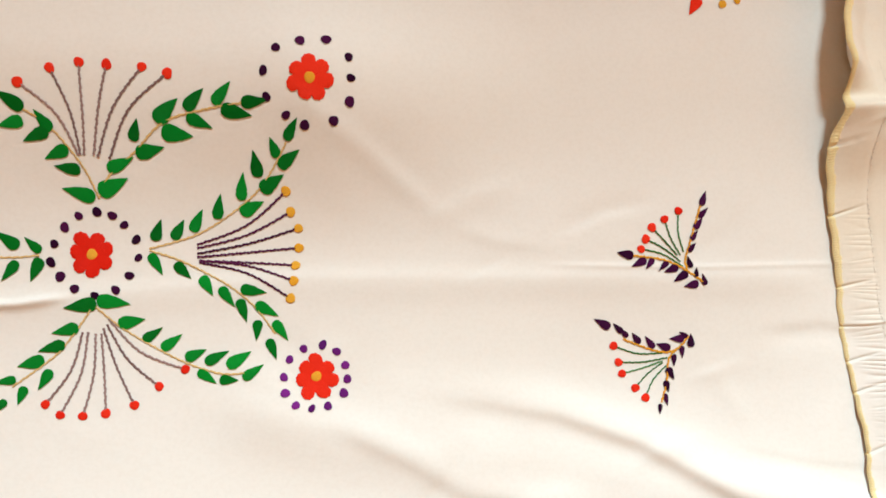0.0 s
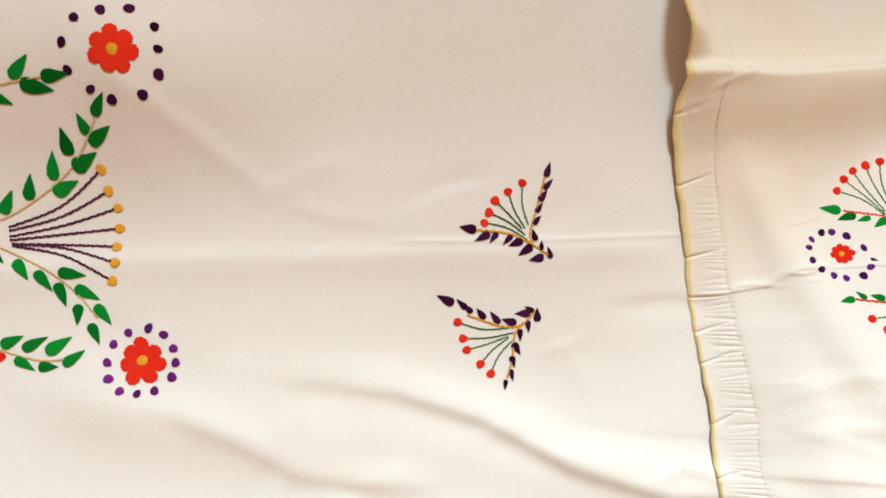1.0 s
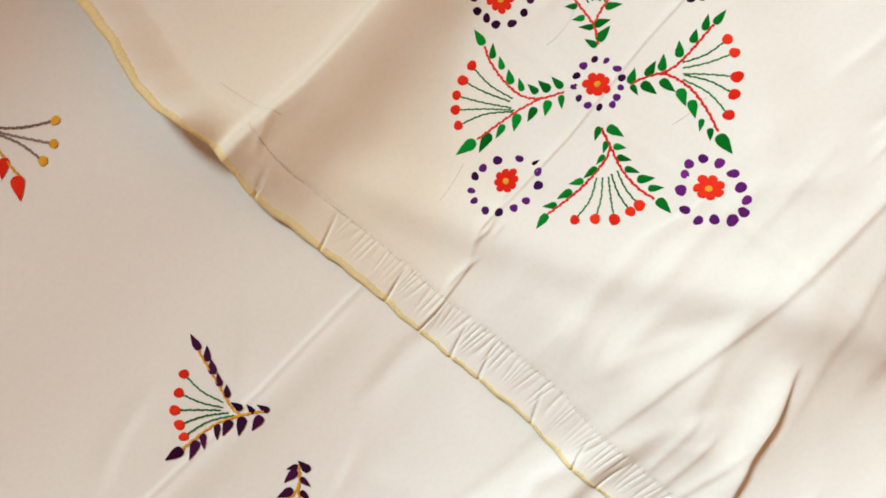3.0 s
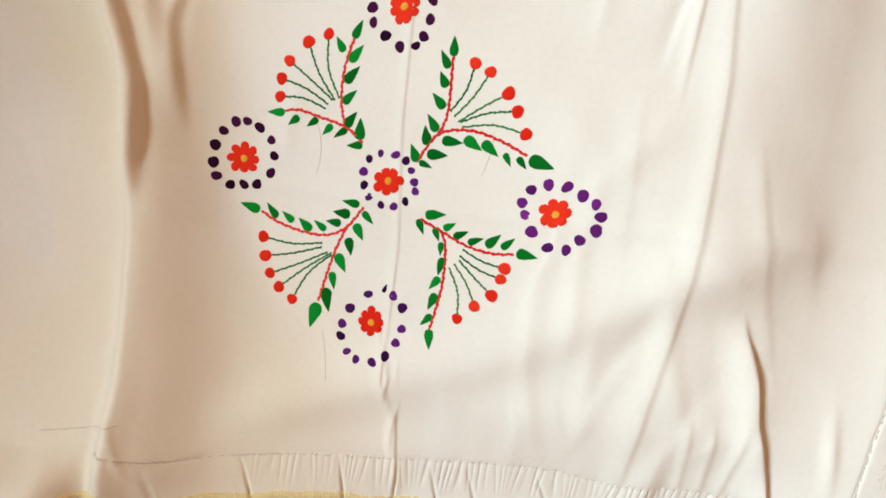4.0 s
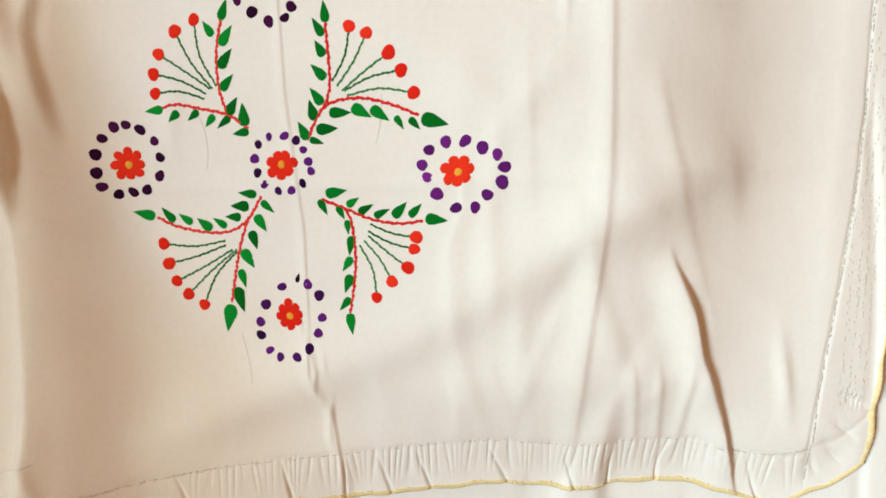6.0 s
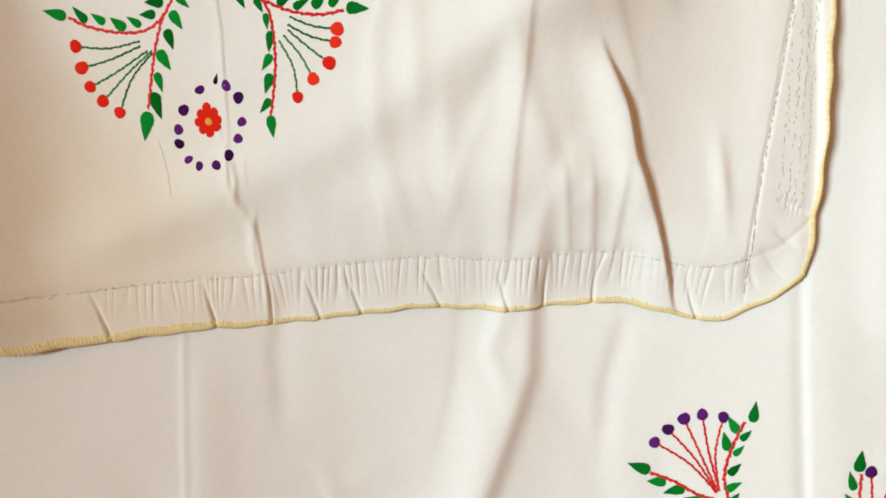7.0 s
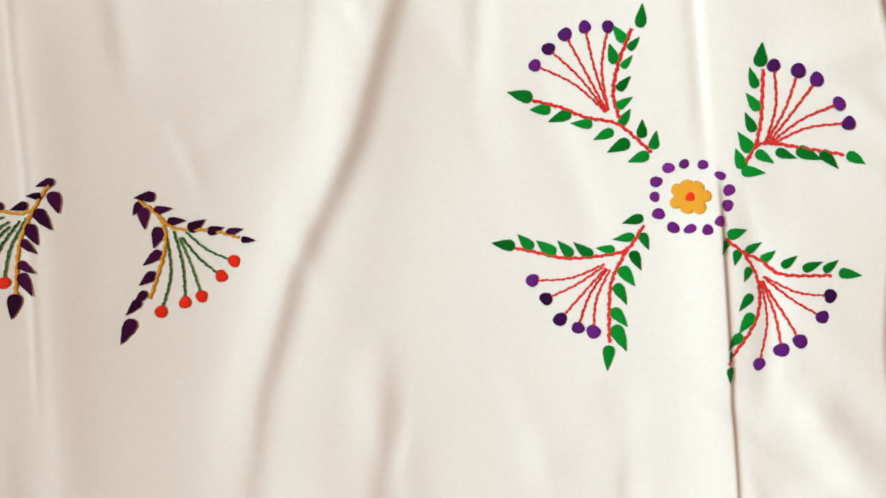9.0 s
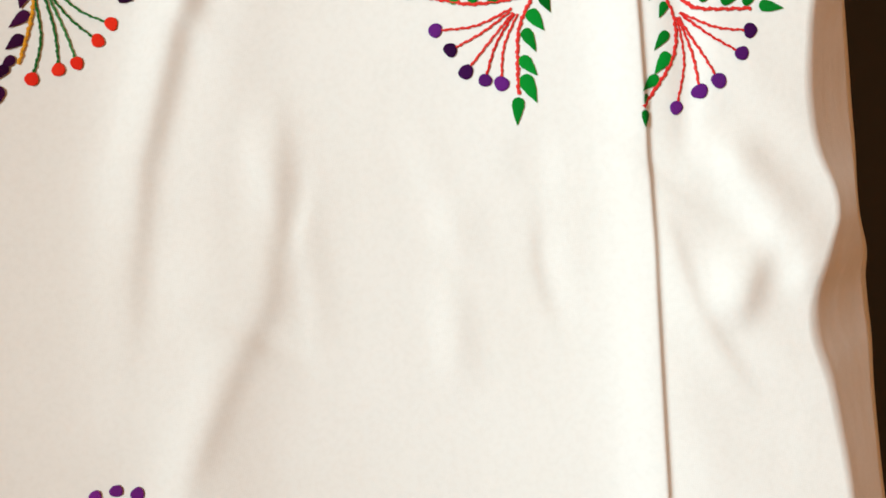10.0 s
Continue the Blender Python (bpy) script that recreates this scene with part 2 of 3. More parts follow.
def cover_edge_x(y):
    return sum(np.interp(y + d, [-0.320, -0.300, -0.288, -0.280, -0.266, -0.251, -0.234, -0.212, -0.181, -0.158, -0.125, -0.044, -0.018, 0.028, 0.062, 0.085, 0.100, 0.125, 0.160, 0.25],
                    [0.308, 0.288, 0.275, 0.264, 0.258, 0.251, 0.255, 0.261, 0.260, 0.257, 0.260, 0.252, 0.251, 0.246, 0.242, 0.248, 0.245, 0.241, 0.250, 0.262]) for d in (-0.007, -0.004, 0.0, 0.004, 0.007)) / 5 + 0.0005 * np.sin(y * 290) * np.sin(y * 83 + 1)


def cover_edge_y(x):
    return sum(np.interp(x + d, [0.25, 0.275, 0.330, 0.366, 0.392, 0.417, 0.5, 0.7, 0.93], [-0.282, -0.2875, -0.2925, -0.2945, -0.2970, -0.3015, -0.308, -0.311, -0.30]) for d in (-0.012, -0.006, 0.0, 0.006, 0.012)) / 5 + 0.0004 * np.sin(x * 260)


def seam_y(x):
    """The stitched line along the cover's side border."""
    return np.interp(x, [0.262, 0.286, 0.323, 0.362, 0.392, 0.43, 0.50, 0.75], [-0.2625, -0.2615, -0.266, -0.2735, -0.2800, -0.2862, -0.2905, -0.2915])


def pillow_z(x, y):
    """Top of the pillow: a soft filling that starts past the stitched border, with a slack end towards +y."""
    x, y = np.asarray(x, float), np.asarray(y, float)
    din = x - cover_edge_x(y)          # from the border's outer edge
    dside = y - cover_edge_y(x)
    lean = 0.0297 + 0.230 * (x - 0.4165) - 0.160 * (y + 0.0255)
    under = sheet_z(x, y)
    lean = np.minimum(lean, 0.048 + 0.3 * (lean - 0.048))
    body = under + 0.006 + 0.5 * (lean - under - 0.006 + np.sqrt((lean - under - 0.006) ** 2 + 0.005 ** 2))
    fill = smooth01((dside - 0.004) / 0.135) * smooth01((din + 0.004) / 0.06)
    rest = under + 0.0014 + 0.0050 * smooth01(din / 0.03) * smooth01(dside / 0.03)
    z = rest + (body - rest) * fill
    z = under + 0.003 + (z - under - 0.003) * smooth01((0.95 - x) / 0.12)
    # slack cover past the filling's end, thrown up in a ridge where it starts
    slack = smooth01((y - 0.066) / 0.03)
    z = z * (1 - slack) + (0.020 + 0.012 * smooth01(1 - din / 0.12)) * slack
    z = z + slack * 0.42 * (y - 0.09) * smooth01((x - 0.40) / 0.08)
    z = z + fold(x, y, [(0.225, 0.078), (0.303, 0.075), (0.36, 0.079), (0.402, 0.084), (0.442, 0.090), (0.485, 0.106), (0.60, 0.135)], 0.030, 0.019, 0.75)
    z = z + fold(x, y, [(0.385, 0.082), (0.442, 0.090), (0.485, 0.106), (0.60, 0.135)], 0.030, 0.007, 0.75, 0.06)
    z = z + 0.0010 * wobble(x, y, 0.12, 8) * fill + 0.0008 * wobble(x, y, 0.05, 9) * fill
    z = z + fold(x, y, [(0.254, 0.068), (0.277, 0.076), (0.302, 0.086)], 0.0020, 0.0010, 0.5, 0.015)
    # creases pressed by folding, and loose pleats
    z = z + fold(x, y, [(0.60, -0.028), (0.515, -0.030), (0.434, -0.032), (0.379, -0.037), (0.318, -0.0375)], 0.0030, 0.0006, 0.75)
    z = z + fold(x, y, [(0.403, 0.094), (0.400, 0.030), (0.398, -0.050), (0.400, -0.150), (0.405, -0.270)], 0.0030, 0.0007, 0.6)
    z = z + fold(x, y, [(0.335, -0.036), (0.313, -0.037), (0.296, -0.046), (0.252, -0.051)], 0.0034, 0.0012, 0.7, 0.015)
    for path, width, rise in (([(0.330, -0.0365), (0.316, -0.0405), (0.303, -0.0385)], 0.0022, 0.0010), ([(0.326, -0.0435), (0.314, -0.0455)], 0.0020, 0.0009), ([(0.306, -0.0475), (0.288, -0.0445), (0.276, -0.0455)], 0.0024, 0.0008), ([(0.345, -0.0330), (0.331, -0.0345)], 0.0018, 0.0008)):
        z = z + fold(x, y, path, width, rise, 0.5, 0.010)
    z = z + fold(x, y, [(0.285, 0.045), (0.294, 0.012), (0.305, -0.018), (0.317, -0.046), (0.331, -0.082), (0.352, -0.118), (0.376, -0.154), (0.392, -0.186), (0.415, -0.235)], 0.019, 0.0046, -0.3)
    z = z + fold(x, y, [(0.370, -0.192), (0.343, -0.204), (0.322, -0.209), (0.296, -0.2195), (0.250, -0.234)], 0.0095, 0.0062, 0.82, 0.03)
    z = z + fold(x, y, [(0.60, 0.085), (0.52, 0.082), (0.476, 0.087), (0.44, 0.078)], 0.012, 0.005, 0.6)
    z = z + fold(x, y, [(0.56, 0.062), (0.510, 0.0665), (0.489, 0.0720), (0.464, 0.0757), (0.440, 0.0710), (0.415, 0.066)], 0.010, 0.0040, 0.75, 0.03)
    z = z + fold(x, y, [(0.53, 0.117), (0.493, 0.107), (0.474, 0.101), (0.460, 0.0945), (0.433, 0.0845), (0.405, 0.083), (0.38, 0.083)], 0.011, 0.0070, 0.72, 0.03)
    z = z + fold(x, y, [(0.56, -0.156), (0.523, -0.153), (0.452, -0.148)], 0.0028, 0.0010, 0.4)
    z = z + fold(x, y, [(0.56, -0.158), (0.514, -0.163), (0.466, -0.1665), (0.419, -0.166), (0.366, -0.163), (0.320, -0.158), (0.262, -0.155)], 0.0060, 0.0011, 0.6)
    z = z + fold(x, y, [(0.420, -0.216), (0.375, -0.225)], 0.011, 0.0026, 0.4)
    z = z + fold(x, y, [(0.34, -0.245), (0.285, -0.252)], 0.004, 0.002, 0.2)
    for a, b in ((-0.178, -0.186), (-0.190, -0.196), (-0.205, -0.203)):
        z = z + fold(x, y, [(0.325, a), (0.27, b)], 0.003, 0.0009, 0.3, 0.02)
    for path, width, rise, side in COVER_WRINKLES:
        z = z + fill * fold(x, y, path, width, rise, side, 0.03)
    # gathers of the border
    seam = smooth01((0.0245 - din) / 0.0035) * smooth01((din - 0.003) / 0.013) * smooth01((0.04 - y) / 0.08) * smooth01((y + 0.272) / 0.03)
    along = y + 0.0006 * np.sin(y * 233) + 0.0003 * np.sin(y * 741 + 1) + 0.0013 * np.sin(y * 97 + 2) + (0.10 * np.sin(y * 150) + 0.08 * np.sin(y * 410 + 2)) * (din - 0.027)
    uneven = np.clip(0.75 + 0.30 * np.sin(y * 61) + 0.30 * np.sin(y * 147 + 1) + 0.35 * np.sin(y * 689 + 2), 0.35, 1.3)
    z = z - 0.00068 * seam * uneven * (0.5 + 0.5 * np.cos(math.tau * along / 0.0034)) ** 4
    flange = smooth01(1 - din / 0.026)
    for where, slant in ((0.059, 0.2), (0.018, 0.3), (-0.026, 0.2), (-0.0505, 0.0), (-0.0725, 0.3), (-0.0915, 0.35), (-0.128, 0.5), (-0.159, 0.3), (-0.175, -0.05), (-0.198, 0.0), (-0.243, 0.35)):
        z = z - 0.0019 * flange * np.exp(-((y - where - slant * din) / 0.0008) ** 2)
    side = np.exp(-((dside - 0.0215) / 0.014) ** 2)
    z = z + 0.00025 * side * np.sin(math.tau * x / 0.0057 + 40 * dside + 2.5 * np.sin(x * 83)) * np.sin(x * 57) ** 2 * smooth01((x - 0.285) / 0.03) - 0.0006 * np.exp(-((y - seam_y(x)) / 0.0010) ** 2) * smooth01((x - 0.257) / 0.012)
    for a, b in (((0.284, -0.266), (0.271, -0.279)), ((0.294, -0.268), (0.283, -0.284)), ((0.305, -0.271), (0.298, -0.289)), ((0.278, -0.262), (0.265, -0.268))):
        z = z + fold(x, y, [a, b], 0.0012, -0.0010, 0.0, 0.008)
    z = z - 0.0004 * np.exp(-((din - 0.0225) / 0.0014) ** 2)
    # the border lifts clear of the sheet in waves
    z = z + flange * (0.0008 + 0.0010 * np.sin(y * 46 + 1.0)) * smooth01((0.07 - y) / 0.03)
    z = z + flange * 0.016 * smooth01((y - 0.085) / 0.02)
    z = z + smooth01(1 - dside / 0.085) * (0.0085 + 0.002 * np.sin(x * 40)) * smooth01((x - 0.258) / 0.035)
    return z


# ---- the room: walls and ceiling are unseen, there to close it and bounce light ----
def slab(name, lo, hi, mat, label):
    bm = bmesh.new()
    bmesh.ops.create_cube(bm, size=1.0)
    for v in bm.verts:
        v.co = [lo[k] + (v.co[k] + 0.5) * (hi[k] - lo[k]) for k in range(3)]
    me = bpy.data.meshes.new(name)
    bm.to_mesh(me)
    bm.free()
    me.materials.append(mat)
    return tagged(new(name, me), label, kind="structure")


slab("floor", (-2.2, -2.2, -0.60), (2.2, 2.8, -0.50), FLOOR, "dark polished stone floor beside the bed")
slab("ceiling", (-2.2, -2.2, 2.35), (2.2, 2.8, 2.45), CEILING, "unseen plain ceiling, tan for warm bounce light")
slab("wall_north", (-1.8, 2.60, -0.50), (1.5, 2.70, 2.35), WALL, "unseen plain wall, orange for warm bounce light")
# unseen, added so that its penumbra darkens the bed towards +y
slab("shade_wall", (-1.8, 0.75, -0.50), (1.5, 0.81, 0.965), WALL, "unseen low wall added to shade the bed's far side")
slab("wall_south", (-2.2, -2.2, -0.50), (2.2, -2.1, 2.35), WALL, "unseen plain wall, orange for warm bounce light")
slab("wall_east", (1.5, -2.1, -0.50), (1.6, 2.60, 2.35), WALL, "unseen plain wall, orange for warm bounce light")
slab("wall_west", (-1.9, -2.1, -0.50), (-1.8, 2.60, 2.35), WALL, "unseen plain wall, orange for warm bounce light")


# ---- bed ----
def box_mesh(name, lo, hi, bevel, mat):
    bm = bmesh.new()
    bmesh.ops.create_cube(bm, size=1.0)
    for v in bm.verts:
        v.co = [lo[k] + (v.co[k] + 0.5) * (hi[k] - lo[k]) for k in range(3)]
    bmesh.ops.bevel(bm, geom=list(bm.edges), offset=bevel, segments=4, affect="EDGES")
    me = bpy.data.meshes.new(name)
    bm.to_mesh(me)
    bm.free()
    me.materials.append(mat)
    return new(name, me)


bed = tagged(box_mesh("bed", (-0.80, -0.34, -0.50), (1.08, 0.72, -0.30), 0.008, TICKING), "low bed in shade under a hanging white sheet", "bed")
box_mesh("mattress", (-0.80, -0.345, -0.30), (1.08, 0.72, -0.030), 0.02, TICKING).parent = bed


def build_sheet():
    """The sheet on top of the bed and hanging over its near side."""
    xs = np.concatenate([np.linspace(-0.82, -0.32, 50, endpoint=False), np.linspace(-0.32, 0.34, 264, endpoint=False), np.linspace(0.34, 1.10, 110)])
    flat = np.concatenate([np.linspace(0.735, 0.22, 40, endpoint=False), np.linspace(0.22, -0.004, 100, endpoint=False), np.linspace(-0.004, -0.034, 40, endpoint=False), np.linspace(-0.034, -0.270, 110, endpoint=False), np.linspace(-0.270, -0.305, 50, endpoint=False), np.linspace(-0.305, EDGE_Y, 26)])
    X, Y = np.meshgrid(xs, flat, indexing="ij")
    Z = sheet_z(X, Y)
    V = np.stack([X, Y, Z], -1)
    # over the side: a sharp bend, a slant that is wide between the folds, then the hanging part with waves
    start = turn_y(xs)
    w = np.clip((start + 0.3665) / 0.34, 0.008, 0.060)
    out, low = [], []
    for k in range(1, 9):
        a = k / 8
        out.append(w * a + 0.002 * a)
        low.append(w * a + 0.0006 * a)
    for k in range(1, 34):
        d = 0.007 * k
        bulge = (0.006 * np.sin(xs * 34 + 0.6) + 0.006 * wobble(xs, d, 0.11, 15) - 0.16 * d) * smooth01(d / 0.10)
        out.append(w + 0.002 + 0.003 * (1 - math.exp(-d / 0.01)) + bulge)
        low.append(w + 0.0006 + d)
    Xd = np.repeat(xs[:, None], len(out), 1)
    Yd = start[:, None] - np.stack(out, 1)
    Zd = sheet_z(xs, np.full(len(xs), EDGE_Y))[:, None] - np.stack(low, 1)
    V[:, :, 1] += (start[:, None] - EDGE_Y) * smooth01((0.05 - (Y - EDGE_Y)) / 0.05)
    V = np.concatenate([V, np.stack([Xd, Yd, Zd], -1)], 1)
    ob = mesh_object("bed_sheet", V.reshape(-1, 3), grid_faces(V.shape[0], V.shape[1]), SHEET)
    thick = ob.modifiers.new("thickness", "SOLIDIFY")
    thick.thickness, thick.offset = 0.0005, 1.0
    return tagged(ob, "creased off-white cotton bed sheet with hand-embroidered coloured flowers", "bed sheet")


def build_pillow():
    """Cover and filling as one closed cushion: the top sheet, and a flatter back."""
    us = np.concatenate([np.linspace(0, 0.045, 26, endpoint=False), np.linspace(0.045, 0.46, 115, endpoint=False), np.linspace(0.46, 1.0, 45)])
    vs = np.concatenate([np.linspace(0, 0.64, 900, endpoint=False), np.linspace(0.64, 1.0, 130)])
    U, Vv = np.meshgrid(us, vs, indexing="ij")
    X = 0.26 + U * 0.67
    for _ in range(3):
        Y = cover_edge_y(X) + Vv * (0.25 - cover_edge_y(X))
        X = cover_edge_x(Y) + U * (0.93 - cover_edge_x(Y))
    top = np.stack([X, Y, pillow_z(X, Y)], -1)
    rim = smooth01(np.minimum(np.minimum(U * 0.67, (1 - U) * 0.67), np.minimum(Vv, 1 - Vv) * 0.57) / 0.02)
    low = np.minimum(sheet_z(X, Y) + 0.0012, top[..., 2] - 0.001)
    bottom = np.stack([X, Y, top[..., 2] - 0.0012 - rim * np.maximum(top[..., 2] - 0.0012 - low, 0)], -1)
    nu, nv = U.shape
    faces = grid_faces(nu, nv)
    back = [tuple(i + nu * nv for i in reversed(f)) for f in faces]
    ring = [i * nv for i in range(nu)] + [(nu - 1) * nv + j for j in range(1, nv)] + [i * nv + nv - 1 for i in range(nu - 2, -1, -1)] + list(range(nv - 2, 0, -1))
    walls = [(a, a + nu * nv, b + nu * nv, b) for a, b in zip(ring, ring[1:] + ring[:1])]
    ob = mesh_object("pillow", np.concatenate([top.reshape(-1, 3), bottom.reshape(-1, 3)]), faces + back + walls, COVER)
    tagged(ob, "flat pillow in a cream embroidered cotton cover with gathered border", "pillow")
    return ob, [top.reshape(-1, 3)[i] for i in ring]


bed_sheet = build_sheet()
pillow, RIM = build_pillow()


def surface(host, x, y):
    return float((pillow_z if host is pillow else sheet_z)(x, y)) + (0.0 if host is pillow else 0.0005)


# ---- embroidery ----
def draped(name, host, origin, flat, faces, mat, parent, label=""):
    """Lays a flat piece, given in metres round its origin as x, y, height and strand coordinates, onto the cloth."""
    pts = np.array([p[:3] for p in flat])
    wx, wy = origin[0] + pts[:, 0], origin[1] + pts[:, 1]
    z = (pillow_z if host is pillow else sheet_z)(wx, wy) + (0.0 if host is pillow else 0.0005)
    base = surface(host, *origin)
    verts = np.stack([pts[:, 0], pts[:, 1], z - base + pts[:, 2]], -1)
    ob = mesh_object(name, verts, faces, mat, parent, label, [p[3:5] for p in flat])
    ob.location = Vector((origin[0], origin[1], base)) - (parent.location if parent is not None and parent is not host else Vector())
    return ob


def leaf(host, parent, x, y, turn, length, mat, rng):
    """A satin-stitched leaf, broad near its base and drawn out to a bent point."""
    length *= 1.06
    wide = length * rng.uniform(0.22, 0.27) if length > 0.0112 else length * rng.uniform(0.23, 0.29)
    bend = rng.choice((-1, 1)) * rng.uniform(0.03, 0.17) * length
    c, s = math.cos(turn), math.sin(turn)
    flat, faces, n, m = [], [], 14, 5
    for i in range(n):
        a = (i / (n - 1)) ** 1.5
        half = wide * (math.sin(math.pi * a ** 0.58) ** 0.8 * (1 - 0.28 * a) + 0.05 * (1 - a)) if i < n - 1 else 0.00008
        half *= 1 + rng.uniform(-0.06, 0.06)
        for j in range(m):
            b = j / (m - 1) * 2 - 1
            px, py = a * length, b * half + bend * a * a
            flat.append((c * px - s * py, s * px + c * py, 0.00012 + 0.00020 * (1 - b * b) * min(1, half / wide * 1.3), px * 1000 + b * 0.8, b))
    faces = grid_faces(n, m)
    return draped("leaf", host, (x, y), flat, faces, mat, parent)


def disc(name, host, parent, x, y, r, mat, rng, high=0.0009, squash=1.0, label=""):
    """A small padded spot of satin stitch with an uneven rim."""
    high *= 0.3
    flat, faces, n = [(0, 0, high, 0, 0)], [], 16
    p1, p2, turn = rng.uniform(0, math.tau), rng.uniform(0, math.tau), rng.uniform(0, math.tau)
    rough = [rng.uniform(0.965, 1.035) for _ in range(n)]
    for ring, h in ((0.7, 0.95), (0.95, 0.6), (1.0, 0.1)):
        for k in range(n):
            a = math.tau * k / n
            q = r * 0.95 * ring * rough[k] * (1 + 0.05 * math.sin(2 * a + p1) + 0.045 * math.sin(3 * a + p2))
            px, py = q * math.cos(a), q * math.sin(a) * squash
            dx, dy = px * math.cos(turn) - py * math.sin(turn), px * math.sin(turn) + py * math.cos(turn)
            flat.append((dx, dy, high * h, px * 1000, py * 1000))
    for k in range(n):
        faces.append((0, 1 + k, 1 + (k + 1) % n))
        for g in (0, 1):
            i, j = 1 + g * n + k, 1 + g * n + (k + 1) % n
            faces.append((i, i + n, j + n, j))
    return draped(name, host, (x, y), flat, faces, mat, parent, label)


def smooth_path(points, steps=7):
    pts = [Vector(points[0])] + [Vector(p) for p in points] + [Vector(points[-1])]
    out = []
    for a, b, c, d in zip(pts, pts[1:], pts[2:], pts[3:]):
        for k in range(steps):
            t = k / steps
            out.append(0.5 * (2 * b + (c - a) * t + (2 * a - 5 * b + 4 * c - d) * t * t + (3 * b - a - 3 * c + d) * t ** 3))
    return out + [pts[-1]]


def cord(paths, radius, rng):
    """Stem stitch along each path: a low rope whose width swells with every stitch. Flat pieces for draped()."""
    flat, faces = [], []
    for path in paths:
        bends = smooth_path(path)
        line = []
        for a, b in zip(bends, bends[1:]):
            steps = max(1, int((b - a).length / 0.0006))
            line += [a.lerp(b, k / steps) for k in range(steps)]
        line.append(bends[-1])
        far, start = 0.0, len(flat)
        for i, p in enumerate(line):
            q0, q1 = line[max(i - 1, 0)], line[min(i + 1, len(line) - 1)]
            d = (q1 - q0)
            d = d / max(d.length, 1e-9)
            far += (p - line[i - 1]).length if i else 0
            r = radius * (1 + 0.30 * math.sin(far / 0.00034) + rng.uniform(-0.14, 0.14))
            sway = 0.30 * radius * math.sin(far / 0.00068)
            for b, h in ((-1, 0.1), (-0.6, 0.75), (0, 1.0), (0.6, 0.75), (1, 0.1)):
                flat.append((p.x - d.y * (b * r + sway), p.y + d.x * (b * r + sway), h * radius * 0.42, far * 1000 + b * 0.8, b))
        n = len(line)
        faces += [tuple(start + k for k in f) for f in grid_faces(n, 5)]
    return flat, faces


def sprig(host, centre, leaf_mat, stem_mat, berry_mat, thread_mat, stems, leaves, berries, starts):
    """A forked stem with leaves along it, and a fan of threads that end in round berries. Millimetres from the motif's centre."""
    rng = random.Random(len(leaves) * 7 + leaves[0][0])
    cx, cy = centre
    ox, oy = cx + stems[0][0][0] / 1000, cy + stems[0][0][1] / 1000
    flat, faces = cord([[((px + 0.0) / 1000 + cx - ox, py / 1000 + cy - oy) for px, py in path] for path in stems], 0.00050 if stem_mat is STRAW else 0.00064, rng)
    stem = draped("sprig", host, (ox, oy), flat, faces, stem_mat, host, "stem-stitched forked sprig")
    for x, y, turn, length in leaves:
        leaf(host, stem, cx + x / 1000, cy + y / 1000, radians(turn), length / 1000, leaf_mat, rng)
    axis = sum(((Vector(b) - Vector(o)).normalized() for b, o in zip(berries, starts)), Vector((0, 0)))
    axis = axis.normalized() if berries else axis
    if berries and thread_mat is CRIMSON:   # red fans run together at the fork
        fx, fy = sum(p[0] for p in starts) / len(starts) - 4 * axis.x, sum(p[1] for p in starts) / len(starts) - 4 * axis.y
        starts = [(0.4 * p[0] + 0.6 * fx, 0.4 * p[1] + 0.6 * fy) for p in starts]
    for (bx, by), (sx, sy) in zip(berries, starts):
        # each thread leaves along the sprig's axis and bends out to its berry
        far, bend = math.hypot(bx - sx, by - sy), rng.uniform(-0.03, 0.03)
        tx, ty = 0.7 * (bx - sx) / far + 0.3 * axis.x - bend * axis.y, 0.7 * (by - sy) / far + 0.3 * axis.y + bend * axis.x
        size = math.hypot(tx, ty)
        mx, my = sx + 0.5 * far * tx / size, sy + 0.5 * far * ty / size
        path = [((sx - bx) / 1000, (sy - by) / 1000), ((mx - bx) / 1000, (my - by) / 1000), (0, 0)]
        flat, faces = cord([path], 0.00062 if thread_mat in (TAUPE, PLUM) else 0.00045, rng)
        draped("filament", host, (cx + bx / 1000, cy + by / 1000), flat, faces, thread_mat, stem)
        disc("berry", host, stem, cx + bx / 1000, cy + by / 1000, 0.0028 * rng.uniform(0.92, 1.1), berry_mat, rng, 0.0009)
    return stem


